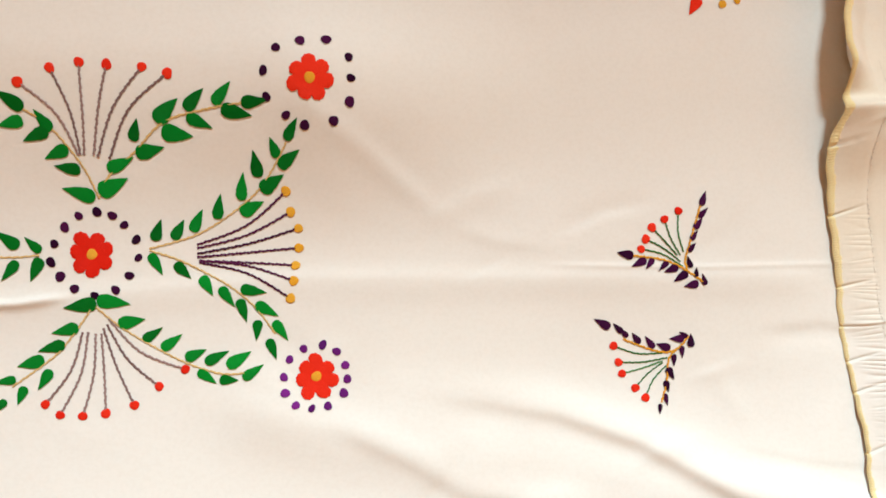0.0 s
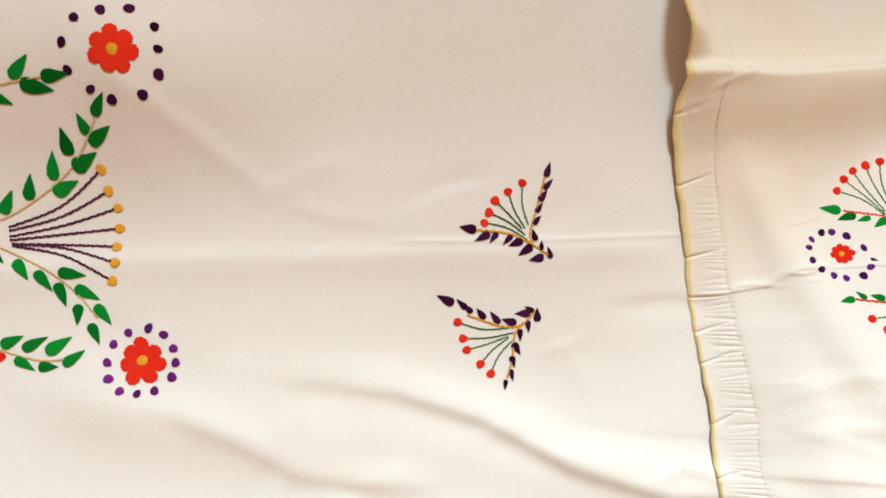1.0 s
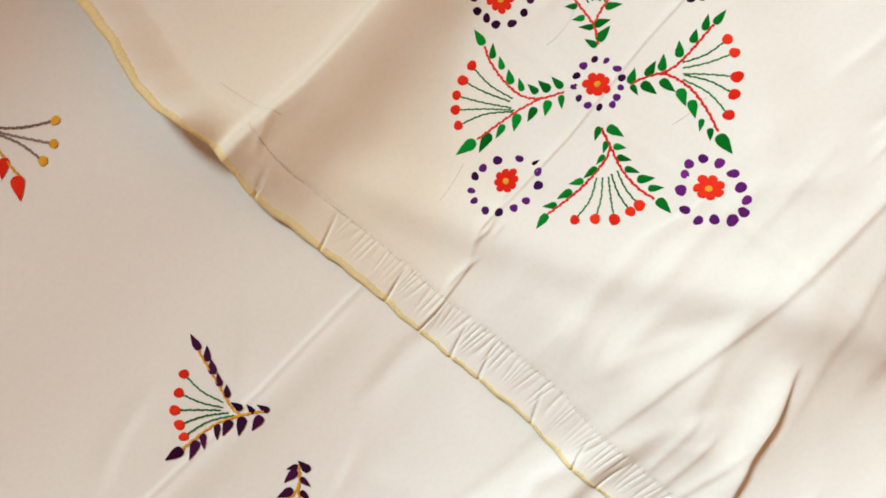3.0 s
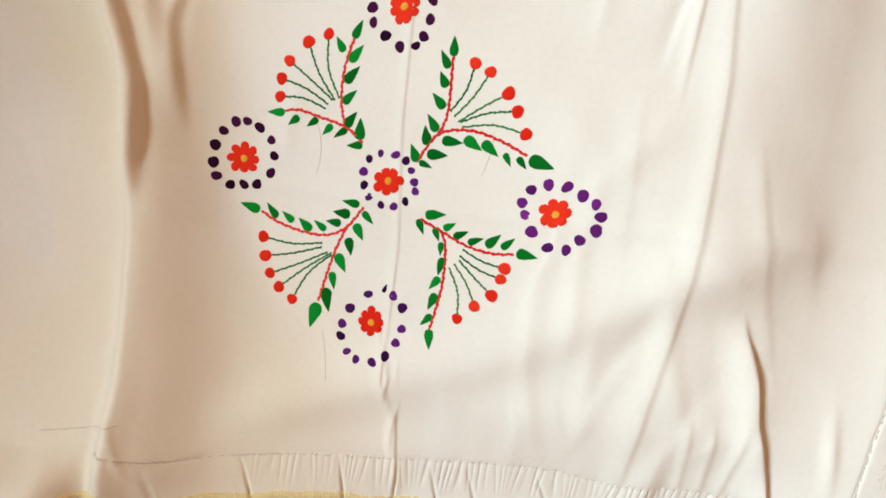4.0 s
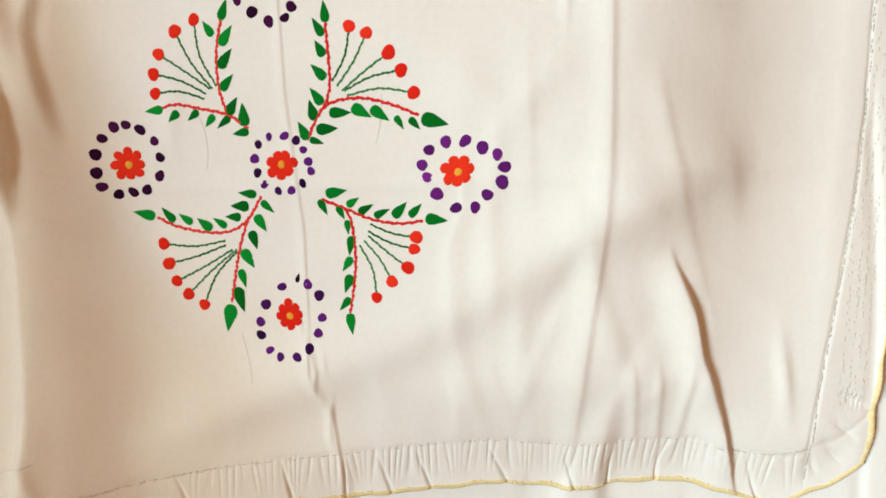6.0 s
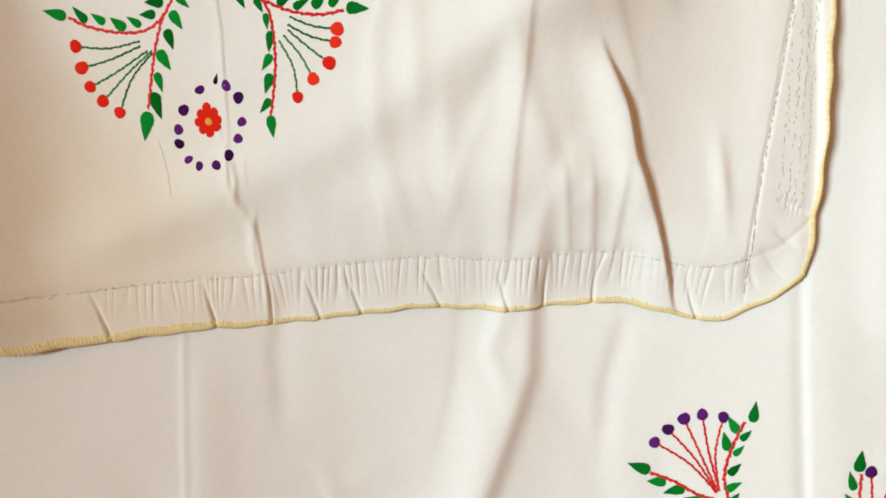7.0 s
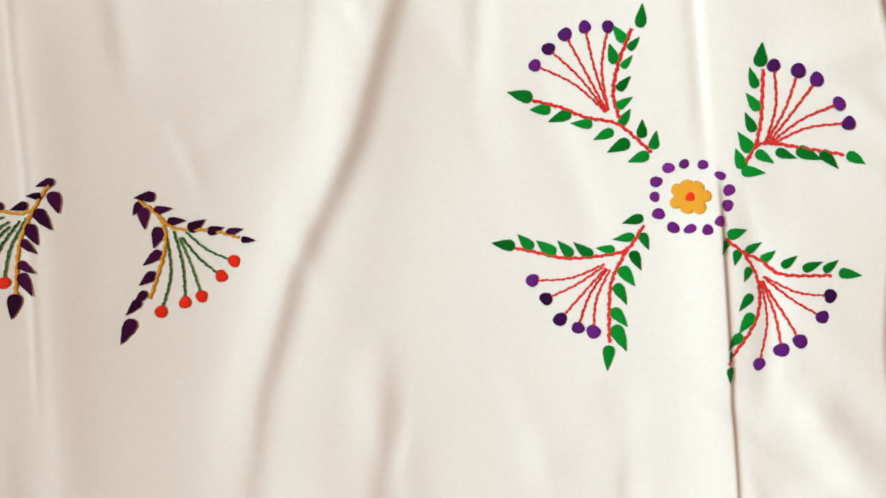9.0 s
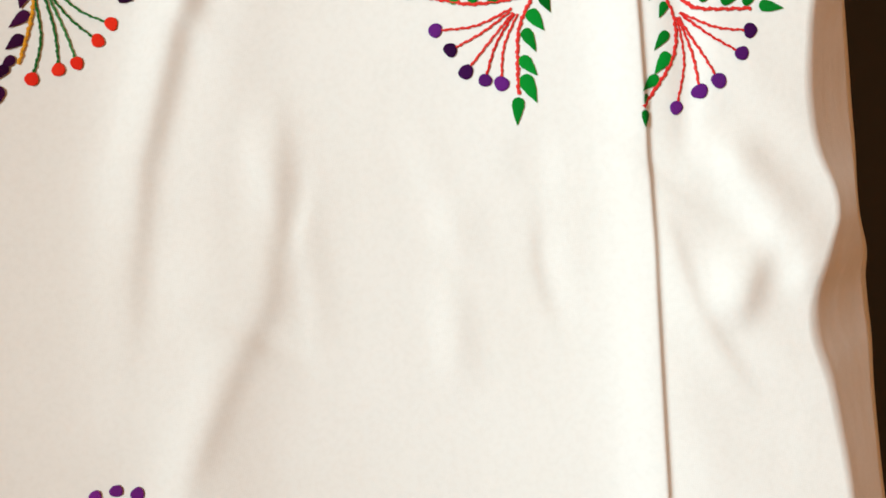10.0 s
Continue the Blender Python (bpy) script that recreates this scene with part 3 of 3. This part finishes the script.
def flower(host, centre, place, r, petal_mat, heart_mat, spot, spot_mat, spots):
    """A round flower of eight joined petals with a raised heart, ringed by loose spots."""
    cx, cy = centre[0] + place[0] / 1000, centre[1] + place[1] / 1000
    rng = random.Random(int(place[0] * 31 + place[1] * 17 + r * 10))
    r /= 1000
    petals = rng.choice((7, 7, 8))
    lobes = [rng.uniform(0.84, 1.12) for _ in range(petals)]
    swing = [rng.uniform(-0.14, 0.14) for _ in range(petals)]
    turn = rng.uniform(0, math.tau)
    n, flat, faces = petals * 10, [(0, 0, 0.0003, 0, 0)], []
    for ring, h in ((0.35, 0.00028), (0.68, 0.00028), (0.95, 0.00022), (1.0, 0.00006)):
        for k in range(n):
            a = math.tau * k / n
            lobe = abs(math.sin(a * petals / 2)) ** 0.55
            q = r * ring * (1 - (0.30 * (1 - lobe)) * ring ** 2) * (1 + (lobes[int(k / 10) % petals] - 1) * lobe)
            b = a + turn + swing[int(k / 10) % petals] * lobe
            q *= 1 + 0.02 * math.sin(k * 2.7)
            flat.append((q * math.cos(b), q * math.sin(b), h * (0.85 + 0.15 * lobe), q * 1000, a * 3))
    for k in range(n):
        faces.append((0, 1 + k, 1 + (k + 1) % n))
        for g in range(3):
            i, j = 1 + g * n + k, 1 + g * n + (k + 1) % n
            faces.append((i, i + n, j + n, j))
    ob = draped("flower", host, (cx, cy), flat, faces, petal_mat, host, "satin-stitched round flower")
    disc("flower_heart", host, ob, cx + rng.uniform(-0.0005, 0.0005), cy, r * 0.25, heart_mat, rng, 0.0018)
    for x, y in spots:
        disc("spot", host, ob, centre[0] + x / 1000, centre[1] + y / 1000, spot / 1000 * rng.uniform(0.88, 1.12), spot_mat, rng, 0.0006, rng.uniform(0.78, 1.0))
    return ob



# motif A
CENTRE = (-0.1966, -0.0010)
sprig(bed_sheet, CENTRE, GREEN, STRAW, RED, TAUPE,
      [[(6, 30), (12, 41), (28, 54), (44, 68), (65, 74), (98, 79)], [(6, 30), (-1, 47), (-15, 66), (-27, 74)]],
      [(6, 33, 22, 17), (12, 45, 16, 15), (28, 53, 6, 15), (27, 59, 65, 11), (43, 64, -14, 16), (41, 68, 53, 16), (57, 71, -20, 14), (57, 74, 51, 14), (76, 75, -19, 16), (72, 77, 44, 14), (87, 78, -6, 14), (4, 30, 159, 17), (-2, 45, -178, 13), (-7, 55, -166, 13), (-16, 64, -162, 14), (-14, 64, 134, 12), (-28, 69, -165, 13), (-27, 74, 140, 15)],
      [(-28, 87), (-11, 94), (4, 97), (18, 96), (36, 95), (49, 92)],
      [(-2, 52), (-1, 52), (1, 52), (6, 52), (8, 51), (14, 50)])
flower(bed_sheet, CENTRE, (125, 89), 12.8, RED, AMBER, 2.8, NIGHT,
       [(107, 105), (120, 109), (134, 110), (146, 101), (147, 90), (146, 78), (137, 68), (121, 66), (111, 71), (101, 80), (100, 93)])
flower(bed_sheet, CENTRE, (0, 0), 12.8, RED, AMBER, 2.8, NIGHT,
       [(-14, 15), (-6, 21), (4, 23), (12, 21), (18, 16), (24, 8), (25, -2), (20, -12), (13, -20), (2, -23), (-9, -19), (-17, -12), (-22, -4), (-20, 6)])
flower(bed_sheet, CENTRE, (123, -71), 12.8, RED, AMBER, 2.8, PURPLE,
       [(108, -61), (116, -55), (127, -53), (135, -57), (140, -65), (141, -73), (139, -81), (130, -88), (121, -89), (112, -87), (106, -80), (105, -71)])
sprig(bed_sheet, CENTRE, GREEN, STRAW, YELLOW, PLUM,
      [[(31, 3), (46, 7), (60, 12), (78, 23), (95, 37), (110, 58)], [(31, 2), (46, -3), (62, -11), (77, -20), (90, -32), (100, -46)]],
      [(34, 7, 77, 12), (44, 8, 57, 12), (55, 12, 70, 13), (69, 19, 87, 13), (83, 29, 90, 14), (82, 22, 33, 14), (93, 41, 92, 13), (94, 34, 35, 15), (105, 51, 117, 10), (105, 46, 38, 14), (110, 59, 60, 12), (31, 0, -53, 13), (45, -5, -51, 12), (59, -13, -50, 12), (70, -19, -61, 13), (81, -20, -13, 14), (80, -26, -70, 13), (89, -29, -26, 14), (90, -38, -85, 11), (99, -39, -46, 13), (96, -49, -64, 12)],
      [(108, 34), (110, 23), (114, 14), (114, 3), (112, -7), (111, -16), (109, -26)],
      [(57, 5), (57, 3), (57, 0), (57, -2), (58, -4), (58, -4), (58, -5)])
sprig(bed_sheet, CENTRE, GREEN, STRAW, RED, TAUPE,
      [[(2, -29), (16, -41), (35, -53), (52, -62), (70, -68), (83, -68)], [(1, -29), (-15, -51), (-25, -60), (-42, -72)]],
      [(3, -26, -2, 17), (14, -39, 12, 14), (27, -48, 23, 12), (37, -53, 26, 13), (50, -59, 21, 12), (61, -62, 32, 14), (73, -64, 29, 15), (57, -66, -33, 12), (69, -71, -12, 10), (82, -71, 29, 13), (3, -27, -166, 17), (-7, -40, -162, 14), (-14, -50, -177, 14), (-25, -58, -172, 14), (-22, -63, -111, 12), (-40, -68, -170, 11), (-35, -72, -114, 10), (-45, -79, -130, 10)],
      [(-24, -82), (-16, -88), (-4, -89), (8, -88), (23, -84), (36, -74), (50, -65)],
      [(-5, -43), (-2, -43), (2, -44), (5, -44), (6, -41), (8, -39), (9, -36)])
sprig(bed_sheet, CENTRE, GREEN, STRAW, RED, TAUPE,
      [[(-28, 0), (-39, -1), (-50, -1)]],
      [(-39, 4, 138, 14), (-27, 2, 146, 11), (-40, -3, -120, 13), (-27, -2, -124, 13)],
      [],
      [])

# motif B
CENTRE = (0.1544, -0.0140)
sprig(bed_sheet, CENTRE, NIGHT, AMBER, RED, MOSS,
      [[(10, -7), (0, 0), (-14, 7), (-34, 10)], [(0, 0), (-1, 7), (3, 20), (9, 40)]],
      [(11, -9, 94, 7), (5, -4, 75, 6), (2, 2, 92, 7), (1, 12, 50, 7), (3, 19, 59, 7), (5, 26, 47, 8), (8, 33, 42, 8), (10, 40, 82, 9), (7, -8, -176, 9), (0, -1, -152, 10), (-6, 3, -155, 9), (-12, 6, -145, 8), (-21, 8, -136, 8), (-26, 8, -146, 10), (-34, 10, 172, 10)],
      [(-29, 14), (-26, 20), (-22, 27), (-14, 32), (-5, 37)],
      [(-3, 3), (-4, 6), (-6, 10), (-4, 10), (-2, 12)])

# motif C
CENTRE = (0.1473, -0.0617)
sprig(bed_sheet, CENTRE, NIGHT, AMBER, RED, MOSS,
      [[(8, 8), (0, 0), (-12, -1), (-34, 7)], [(0, 0), (-5, -6), (-7, -20), (-11, -32)]],
      [(9, 1, 82, 8), (7, 7, 138, 6), (5, 6, 170, 9), (-4, 0, 152, 9), (-14, 1, 132, 9), (-23, 4, 130, 8), (-31, 8, 124, 7), (-34, 11, 142, 8), (-42, 14, 149, 11), (3, 2, -77, 7), (-2, -3, -81, 7), (-6, -11, -68, 8), (-8, -19, -68, 7), (-9, -27, -70, 7), (-12, -33, -98, 6)],
      [(-40, 3), (-37, -7), (-35, -14), (-27, -23), (-21, -29)],
      [(-9, -2), (-6, -5), (-9, -7), (-9, -8), (-7, -10)])

# motif D
CENTRE = (0.4077, -0.0290)
sprig(pillow, CENTRE, GREEN, CRIMSON, RED, MOSS,
      [[(15.8, 13.9), (21.8, 22.9), (24.8, 34.9), (26.8, 44.9), (25.8, 51.9)], [(21.8, 22.9), (32.8, 25.9), (46.8, 25.9), (59.8, 22.9)]],
      [(59.8, 22.9, -18, 8), (53.8, 26.9, 36, 7), (49.8, 23.9, -35, 9), (40.8, 24.9, -33, 9), (31.8, 24.9, -35, 8), (21.8, 22.9, -30, 8), (16.8, 15.9, -4, 9), (24.8, 51.9, 86, 8), (23.8, 44.9, 126, 6), (23.8, 35.9, 118, 6), (21.8, 28.9, 129, 6), (20.8, 21.9, 119, 7), (14.8, 13.9, 104, 7)],
      [(60.8, 34.9), (56.8, 43.9), (47.8, 51.9), (39.8, 54.9), (31.8, 54.9)],
      [(33.8, 26.9), (32.8, 28.9), (32.8, 29.9), (30.8, 31.9), (28.8, 32.9)])
flower(pillow, CENTRE, (74, 2), 7.1, RED, AMBER, 2.5, NIGHT,
       [(90, 5), (88, -3), (86, -7), (78, -10), (70, -10), (63, -8), (59, -5), (58, 2), (62, 9), (67, 15), (73, 16), (80, 15), (86, 11)])
flower(pillow, CENTRE, (2, 69.4), 7.1, RED, AMBER, 2.5, NIGHT,
       [(18, 74.4), (19, 69.4), (17, 63.4), (12, 57.4), (5, 55.4), (-3, 56.4), (13, 79.4), (6, 82.4), (-2, 82.4), (-9, 62.4), (-10, 68.4), (-11, 74.4), (-8, 80.4)])
flower(pillow, CENTRE, (0, 0), 7.1, RED, AMBER, 2.1, VIOLET,
       [(12, 5), (12, -2), (10, -7), (6, -10), (1, -12), (9, 10), (3, 12), (-3, 11), (-3, -13), (-8, -9), (-11, -4), (-11, 2), (-8, 8)])
sprig(pillow, CENTRE, GREEN, CRIMSON, RED, MOSS,
      [[(10, -12), (23, -20), (26, -34), (23, -48), (18, -60)], [(23, -20), (33, -23), (56, -22)]],
      [(56, -22, -1, 8), (51, -21, 36, 8), (43, -21, 35, 7), (34, -21, 40, 8), (24, -19, 27, 8), (18, -16, 23, 8), (10, -12, 20, 8), (17, -61, -108, 11), (17, -56, -134, 6), (18, -50, -139, 6), (22, -40, -129, 9), (23, -32, -127, 9), (21, -22, -100, 9), (14, -16, -86, 9), (10, -13, -98, 6)],
      [(54, -32), (51, -39), (43, -48), (36, -53), (27, -58)],
      [(33, -24), (31, -26), (29, -28), (29, -29), (27, -30)])
flower(pillow, CENTRE, (-5, -76), 7.1, RED, AMBER, 2.8, PURPLE,
       [(-4, -95), (-10, -94), (-15, -88), (-20, -83), (-20, -75), (-14, -67), (-7, -63), (-2, -61), (4, -64), (7, -71), (7, -79), (4, -86), (1, -92)])
sprig(pillow, CENTRE, GREEN, CRIMSON, RED, MOSS,
      [[(-13, 10), (-23, 17), (-28, 26), (-28, 38), (-25, 51), (-21, 59)], [(-23, 17), (-37, 22), (-60, 27)]],
      [(-21, 60, 70, 9), (-23, 51, 50, 8), (-24, 43, 58, 7), (-27, 34, 55, 8), (-26, 27, 55, 7), (-22, 20, 82, 7), (-17, 16, 94, 8), (-12, 12, 91, 8), (-15, 10, -140, 7), (-21, 13, -152, 8), (-28, 16, -157, 8), (-36, 20, -158, 9), (-45, 22, -163, 8), (-53, 24, -174, 11), (-61, 27, 163, 12)],
      [(-33, 57), (-42, 55), (-50, 52), (-56, 47), (-61, 40)],
      [(-32, 28), (-34, 28), (-36, 25), (-36, 23), (-37, 23)])
flower(pillow, CENTRE, (-66, 0), 7.1, RED, AMBER, 2.5, VIOLET,
       [(-53, 3), (-52, -9), (-61, 11), (-69, 14), (-75, 14), (-82, 10), (-85, 5), (-85, -3), (-81, -9), (-57, -14), (-67, -15), (-74, -13)])
sprig(pillow, CENTRE, GREEN, CRIMSON, RED, MOSS,
      [[(-15, -17), (-19, -27), (-24, -39), (-26, -51), (-25, -61)], [(-19, -27), (-26, -30), (-44, -31), (-65, -28)]],
      [(-13, -19, -77, 9), (-18, -28, -61, 6), (-21, -33, -65, 7), (-23, -40, -56, 7), (-23, -48, -52, 8), (-23, -55, -53, 7), (-24, -62, -101, 9), (-15, -16, -157, 7), (-18, -24, -158, 6), (-24, -28, 177, 6), (-31, -30, 161, 8), (-40, -29, 157, 7), (-48, -29, 151, 8), (-58, -28, 145, 7), (-65, -28, 179, 9)],
      [(-32, -58), (-37, -57), (-45, -54), (-51, -47), (-58, -40)],
      [(-26, -38), (-29, -37), (-31, -37), (-33, -35), (-35, -33)])

# motif E
CENTRE = (0.1370, -0.2808)
sprig(bed_sheet, CENTRE, GREEN, CRIMSON, VIOLET, CRIMSON,
      [[(19, 13), (30, 23), (33, 28), (36, 38), (41, 47), (45, 58)], [(30, 23), (43, 26), (56, 23), (69, 17)]],
      [(69, 14, -16, 9), (64, 20, 27, 8), (61, 19, -57, 6), (56, 24, 18, 8), (54, 22, -54, 6), (45, 24, -40, 7), (38, 25, -50, 7), (31, 24, -31, 7), (25, 16, 5, 7), (20, 12, -3, 7), (46, 58, 75, 10), (41, 51, 95, 8), (38, 43, 99, 9), (33, 35, 92, 8), (29, 27, 103, 8), (24, 21, 104, 9), (18, 14, 97, 8)],
      [(59, 56), (65, 50), (70, 43), (72, 35), (71, 26)],
      [(38, 31), (39, 31), (39, 30), (40, 28), (43, 29)])
sprig(bed_sheet, CENTRE, GREEN, CRIMSON, VIOLET, CRIMSON,
      [[(11, -22), (17, -26), (18, -32), (15, -44), (11, -60)], [(17, -26), (28, -29), (47, -31)]],
      [(48, -30, -3, 9), (40, -28, 22, 8), (31, -28, 21, 8), (23, -26, 25, 8), (15, -24, 21, 9), (9, -21, 23, 8), (8, -20, -96, 9), (15, -26, -124, 8), (15, -34, -125, 8), (15, -42, -128, 10), (13, -51, -134, 9), (11, -61, -116, 8)],
      [(48, -35), (45, -44), (41, -51), (31, -59), (23, -62)],
      [(20, -30), (21, -31), (20, -33), (19, -34), (18, -35)])
flower(bed_sheet, CENTRE, (0, 0), 7.9, AMBER, RED, 2.4, PURPLE,
       [(7, -12), (1, -15), (-5, -14), (-11, -10), (12, 7), (13, 1), (12, -6), (7, 12), (1, 13), (-6, 12), (-12, 7), (-13, 1), (-14, -5)])
sprig(bed_sheet, CENTRE, GREEN, CRIMSON, VIOLET, CRIMSON,
      [[(-10, 18), (-19, 25), (-21, 34), (-21, 49), (-18, 60), (-15, 70)], [(-19, 25), (-31, 32), (-42, 34), (-57, 35)]],
      [(-14, 70, 85, 9), (-16, 63, 43, 8), (-19, 54, 52, 9), (-20, 47, 48, 8), (-21, 39, 56, 9), (-19, 30, 86, 7), (-14, 22, 101, 8), (-7, 18, 97, 8), (-13, 19, -167, 7), (-20, 23, -171, 8), (-26, 28, -159, 9), (-33, 31, -148, 9), (-43, 33, -142, 9), (-50, 33, -151, 11), (-58, 35, 167, 10)],
      [(-29, 64), (-37, 59), (-46, 54), (-50, 47), (-52, 41)],
      [(-24, 37), (-27, 39), (-28, 36), (-29, 35), (-30, 32)])
sprig(bed_sheet, CENTRE, GREEN, CRIMSON, VIOLET, CRIMSON,
      [[(-18, -12), (-24, -19), (-28, -26), (-34, -33), (-36, -52)], [(-24, -19), (-36, -24), (-51, -22), (-68, -9)]],
      [(-17, -13, -81, 8), (-24, -20, -67, 7), (-28, -26, -61, 6), (-31, -33, -62, 7), (-33, -41, -66, 8), (-34, -49, -63, 7), (-35, -55, -105, 9), (-19, -13, 143, 6), (-23, -17, 159, 6), (-30, -21, 162, 6), (-41, -21, 135, 8), (-49, -21, 131, 9), (-57, -16, 118, 8), (-63, -11, 152, 4), (-69, -10, 164, 6)],
      [(-44, -51), (-52, -47), (-61, -38), (-64, -31), (-69, -22)],
      [(-35, -29), (-35, -28), (-39, -27), (-39, -26), (-39, -25)])

# motif F, of which a corner is seen
CENTRE = (0.1739, 0.1824)
sprig(bed_sheet, CENTRE, RED, AMBER, YELLOW, TAUPE,
      [[(-3, 7), (-7, -14), (-8, -29)]],
      [(-5, 8, -121, 12), (-5, -3, -119, 10), (-7, -16, -131, 11), (-9, -28, -119, 13), (-64, -13, -117, 18)],
      [(25, -20), (16, -29), (6, -32)],
      [(-1, 1), (-2, 0), (-2, -2)])

# a stray stitch above one flower
leaf(pillow, pillow, 0.3566, -0.0331, radians(-12), 0.0042, NIGHT, random.Random(3))


# ---- the pillow's border ----
def edging():
    """Overlocked edge: thread that wraps the cover's rim and reaches in over its top, every stitch of its own length."""
    line = [Vector(p) for p in RIM]
    dense = []
    for a, b in zip(line, line[1:] + line[:1]):
        steps = max(1, int((b - a).length / 0.0005))
        dense += [a.lerp(b, k / steps) for k in range(steps)]
    n, rng = len(dense), random.Random(5)
    reach = [rng.uniform(0.6, 1.15) for _ in range(n)]
    here, out = np.array([p[:] for p in dense]), []
    for i in range(n):
        d = (dense[(i + 3) % n] - dense[i - 3])
        out.append((d.y / max(d.length, 1e-9), -d.x / max(d.length, 1e-9)))
    out = np.array(out)
    i = np.arange(n)
    patch = 0.5 + 0.5 * np.sin(i * 0.031 + 2 * np.sin(i * 0.012)) * np.sin(i * 0.008 + 1)
    wide = (0.0008 + 0.0015 * patch) * np.array([reach[k // 2] for k in range(n)])
    wide = wide + 0.0026 * smooth01((here[:, 1] + 0.06) / 0.10) * smooth01((0.30 - here[:, 0]) / 0.03) * (0.7 + 0.3 * patch)   # a deeper band along the slack corner
    puff = 0.00016 * np.sin(i * math.pi / 2)
    rows = []
    for side, lift in ((0.0011, -0.0010), (0.0008, -0.0003), (0.0003, 0.0003)):
        rows.append(np.concatenate([here[:, :2] + out * (side + puff[:, None]), here[:, 2:] + lift], 1))
    for share, lift in ((0.35, 0.00045), (0.8, 0.0004), (1.0, 0.00002)):
        xy = here[:, :2] - out * (wide * share)[:, None]
        rows.append(np.concatenate([xy, (pillow_z(xy[:, 0], xy[:, 1]) + lift + max(0.0, lift - 0.0001) * np.sin(i * math.pi / 2) * 0.5)[:, None]], 1))
    m = len(rows)
    verts = np.stack(rows, 1).reshape(-1, 3)
    uvs = [(k // m * 0.5 + k % m * 0.15, k % m) for k in range(n * m)]
    faces = [(p * m + k, p * m + k + 1, (p + 1) % n * m + k + 1, (p + 1) % n * m + k) for p in range(n) for k in range(m - 1)]
    return mesh_object("edging", verts, faces, EDGING, pillow, "yellow overlocked thread edging", uvs)


def seam(name, points, dash, gap, mat, skip=0.0):
    """A row of small running stitches sunk into the cover."""
    verts, faces, uvs = [], [], []
    line = smooth_path([(*p, 0) for p in points], 30)
    rng = random.Random(int(points[0][1] * 1e5))
    for a, b in zip(line, line[1:]):
        d = b - a
        if d.length < 1e-6:
            continue
        count = max(1, int(d.length / (dash + gap)))
        for k in range(count):
            if rng.random() < skip:
                continue
            p, q = a.lerp(b, k / count), a.lerp(b, k / count + dash / d.length * rng.uniform(0.7, 1.3))
            stray = Vector((rng.gauss(0, 0.00025), rng.gauss(0, 0.0005 if skip > 0.3 else 0.00012), 0))
            p, q = p + stray, q + stray
            s = Vector((-d.y, d.x, 0)).normalized() * 0.00024
            start = len(verts)
            for e in (p, p.lerp(q, 0.5), q):
                lift = 0.00030
                for w, h in ((-1, 0.0), (0, 1.0), (1, 0.0)):
                    v = e + s * w
                    verts.append((v.x, v.y, float(pillow_z(v.x, v.y)) + 0.0003 + lift * h))
                    uvs.append((e.x * 1000, w))
            faces += [tuple(start + i for i in f) for f in grid_faces(3, 3)]
    return mesh_object(name, verts, faces, mat, pillow, "running stitches", uvs)


edging()
seam("seam", [(float(cover_edge_x(y)) + 0.0225, y) for y in (-0.262, -0.24, -0.20, -0.16, -0.12, -0.08, -0.04, 0.0, 0.03, 0.06, 0.082)], 0.0009, 0.0017, CREAM, 0.35)
seam("seam", [(x, float(seam_y(x))) for x in (0.264, 0.30, 0.34, 0.38, 0.43, 0.50, 0.60, 0.75)], 0.0014, 0.0016, PALE, 0.20)


def loose_thread(x, y, turn, length, curl):
    line, flat = [], []
    for k in range(9):
        a = k / 8 - 0.5
        c, sn = math.cos(turn), math.sin(turn)
        px, py = a * length, curl * length * (a * a - 0.25)
        line.append((c * px - sn * py, sn * px + c * py))
    flat, faces = cord([line], 0.00016, random.Random(int(x * 1e4)))
    return draped("loose_thread", pillow, (x, y), flat, faces, CREAM, pillow, "fine loose thread end")


loose_thread(0.278, 0.092, radians(-76), 0.040, 0.08)
loose_thread(0.322, -0.008, radians(12), 0.024, 0.1)
loose_thread(0.418, 0.006, radians(4), 0.022, 0.35)
loose_thread(0.425, -0.072, radians(-8), 0.020, 0.2)
for inset in (0.007, 0.0105, 0.014, 0.0175):
    seam("seam", [(x, float(cover_edge_y(x)) + inset) for x in (0.30, 0.34, 0.38, 0.43, 0.50, 0.58)], 0.0012, 0.0022, CREAM, 0.45)
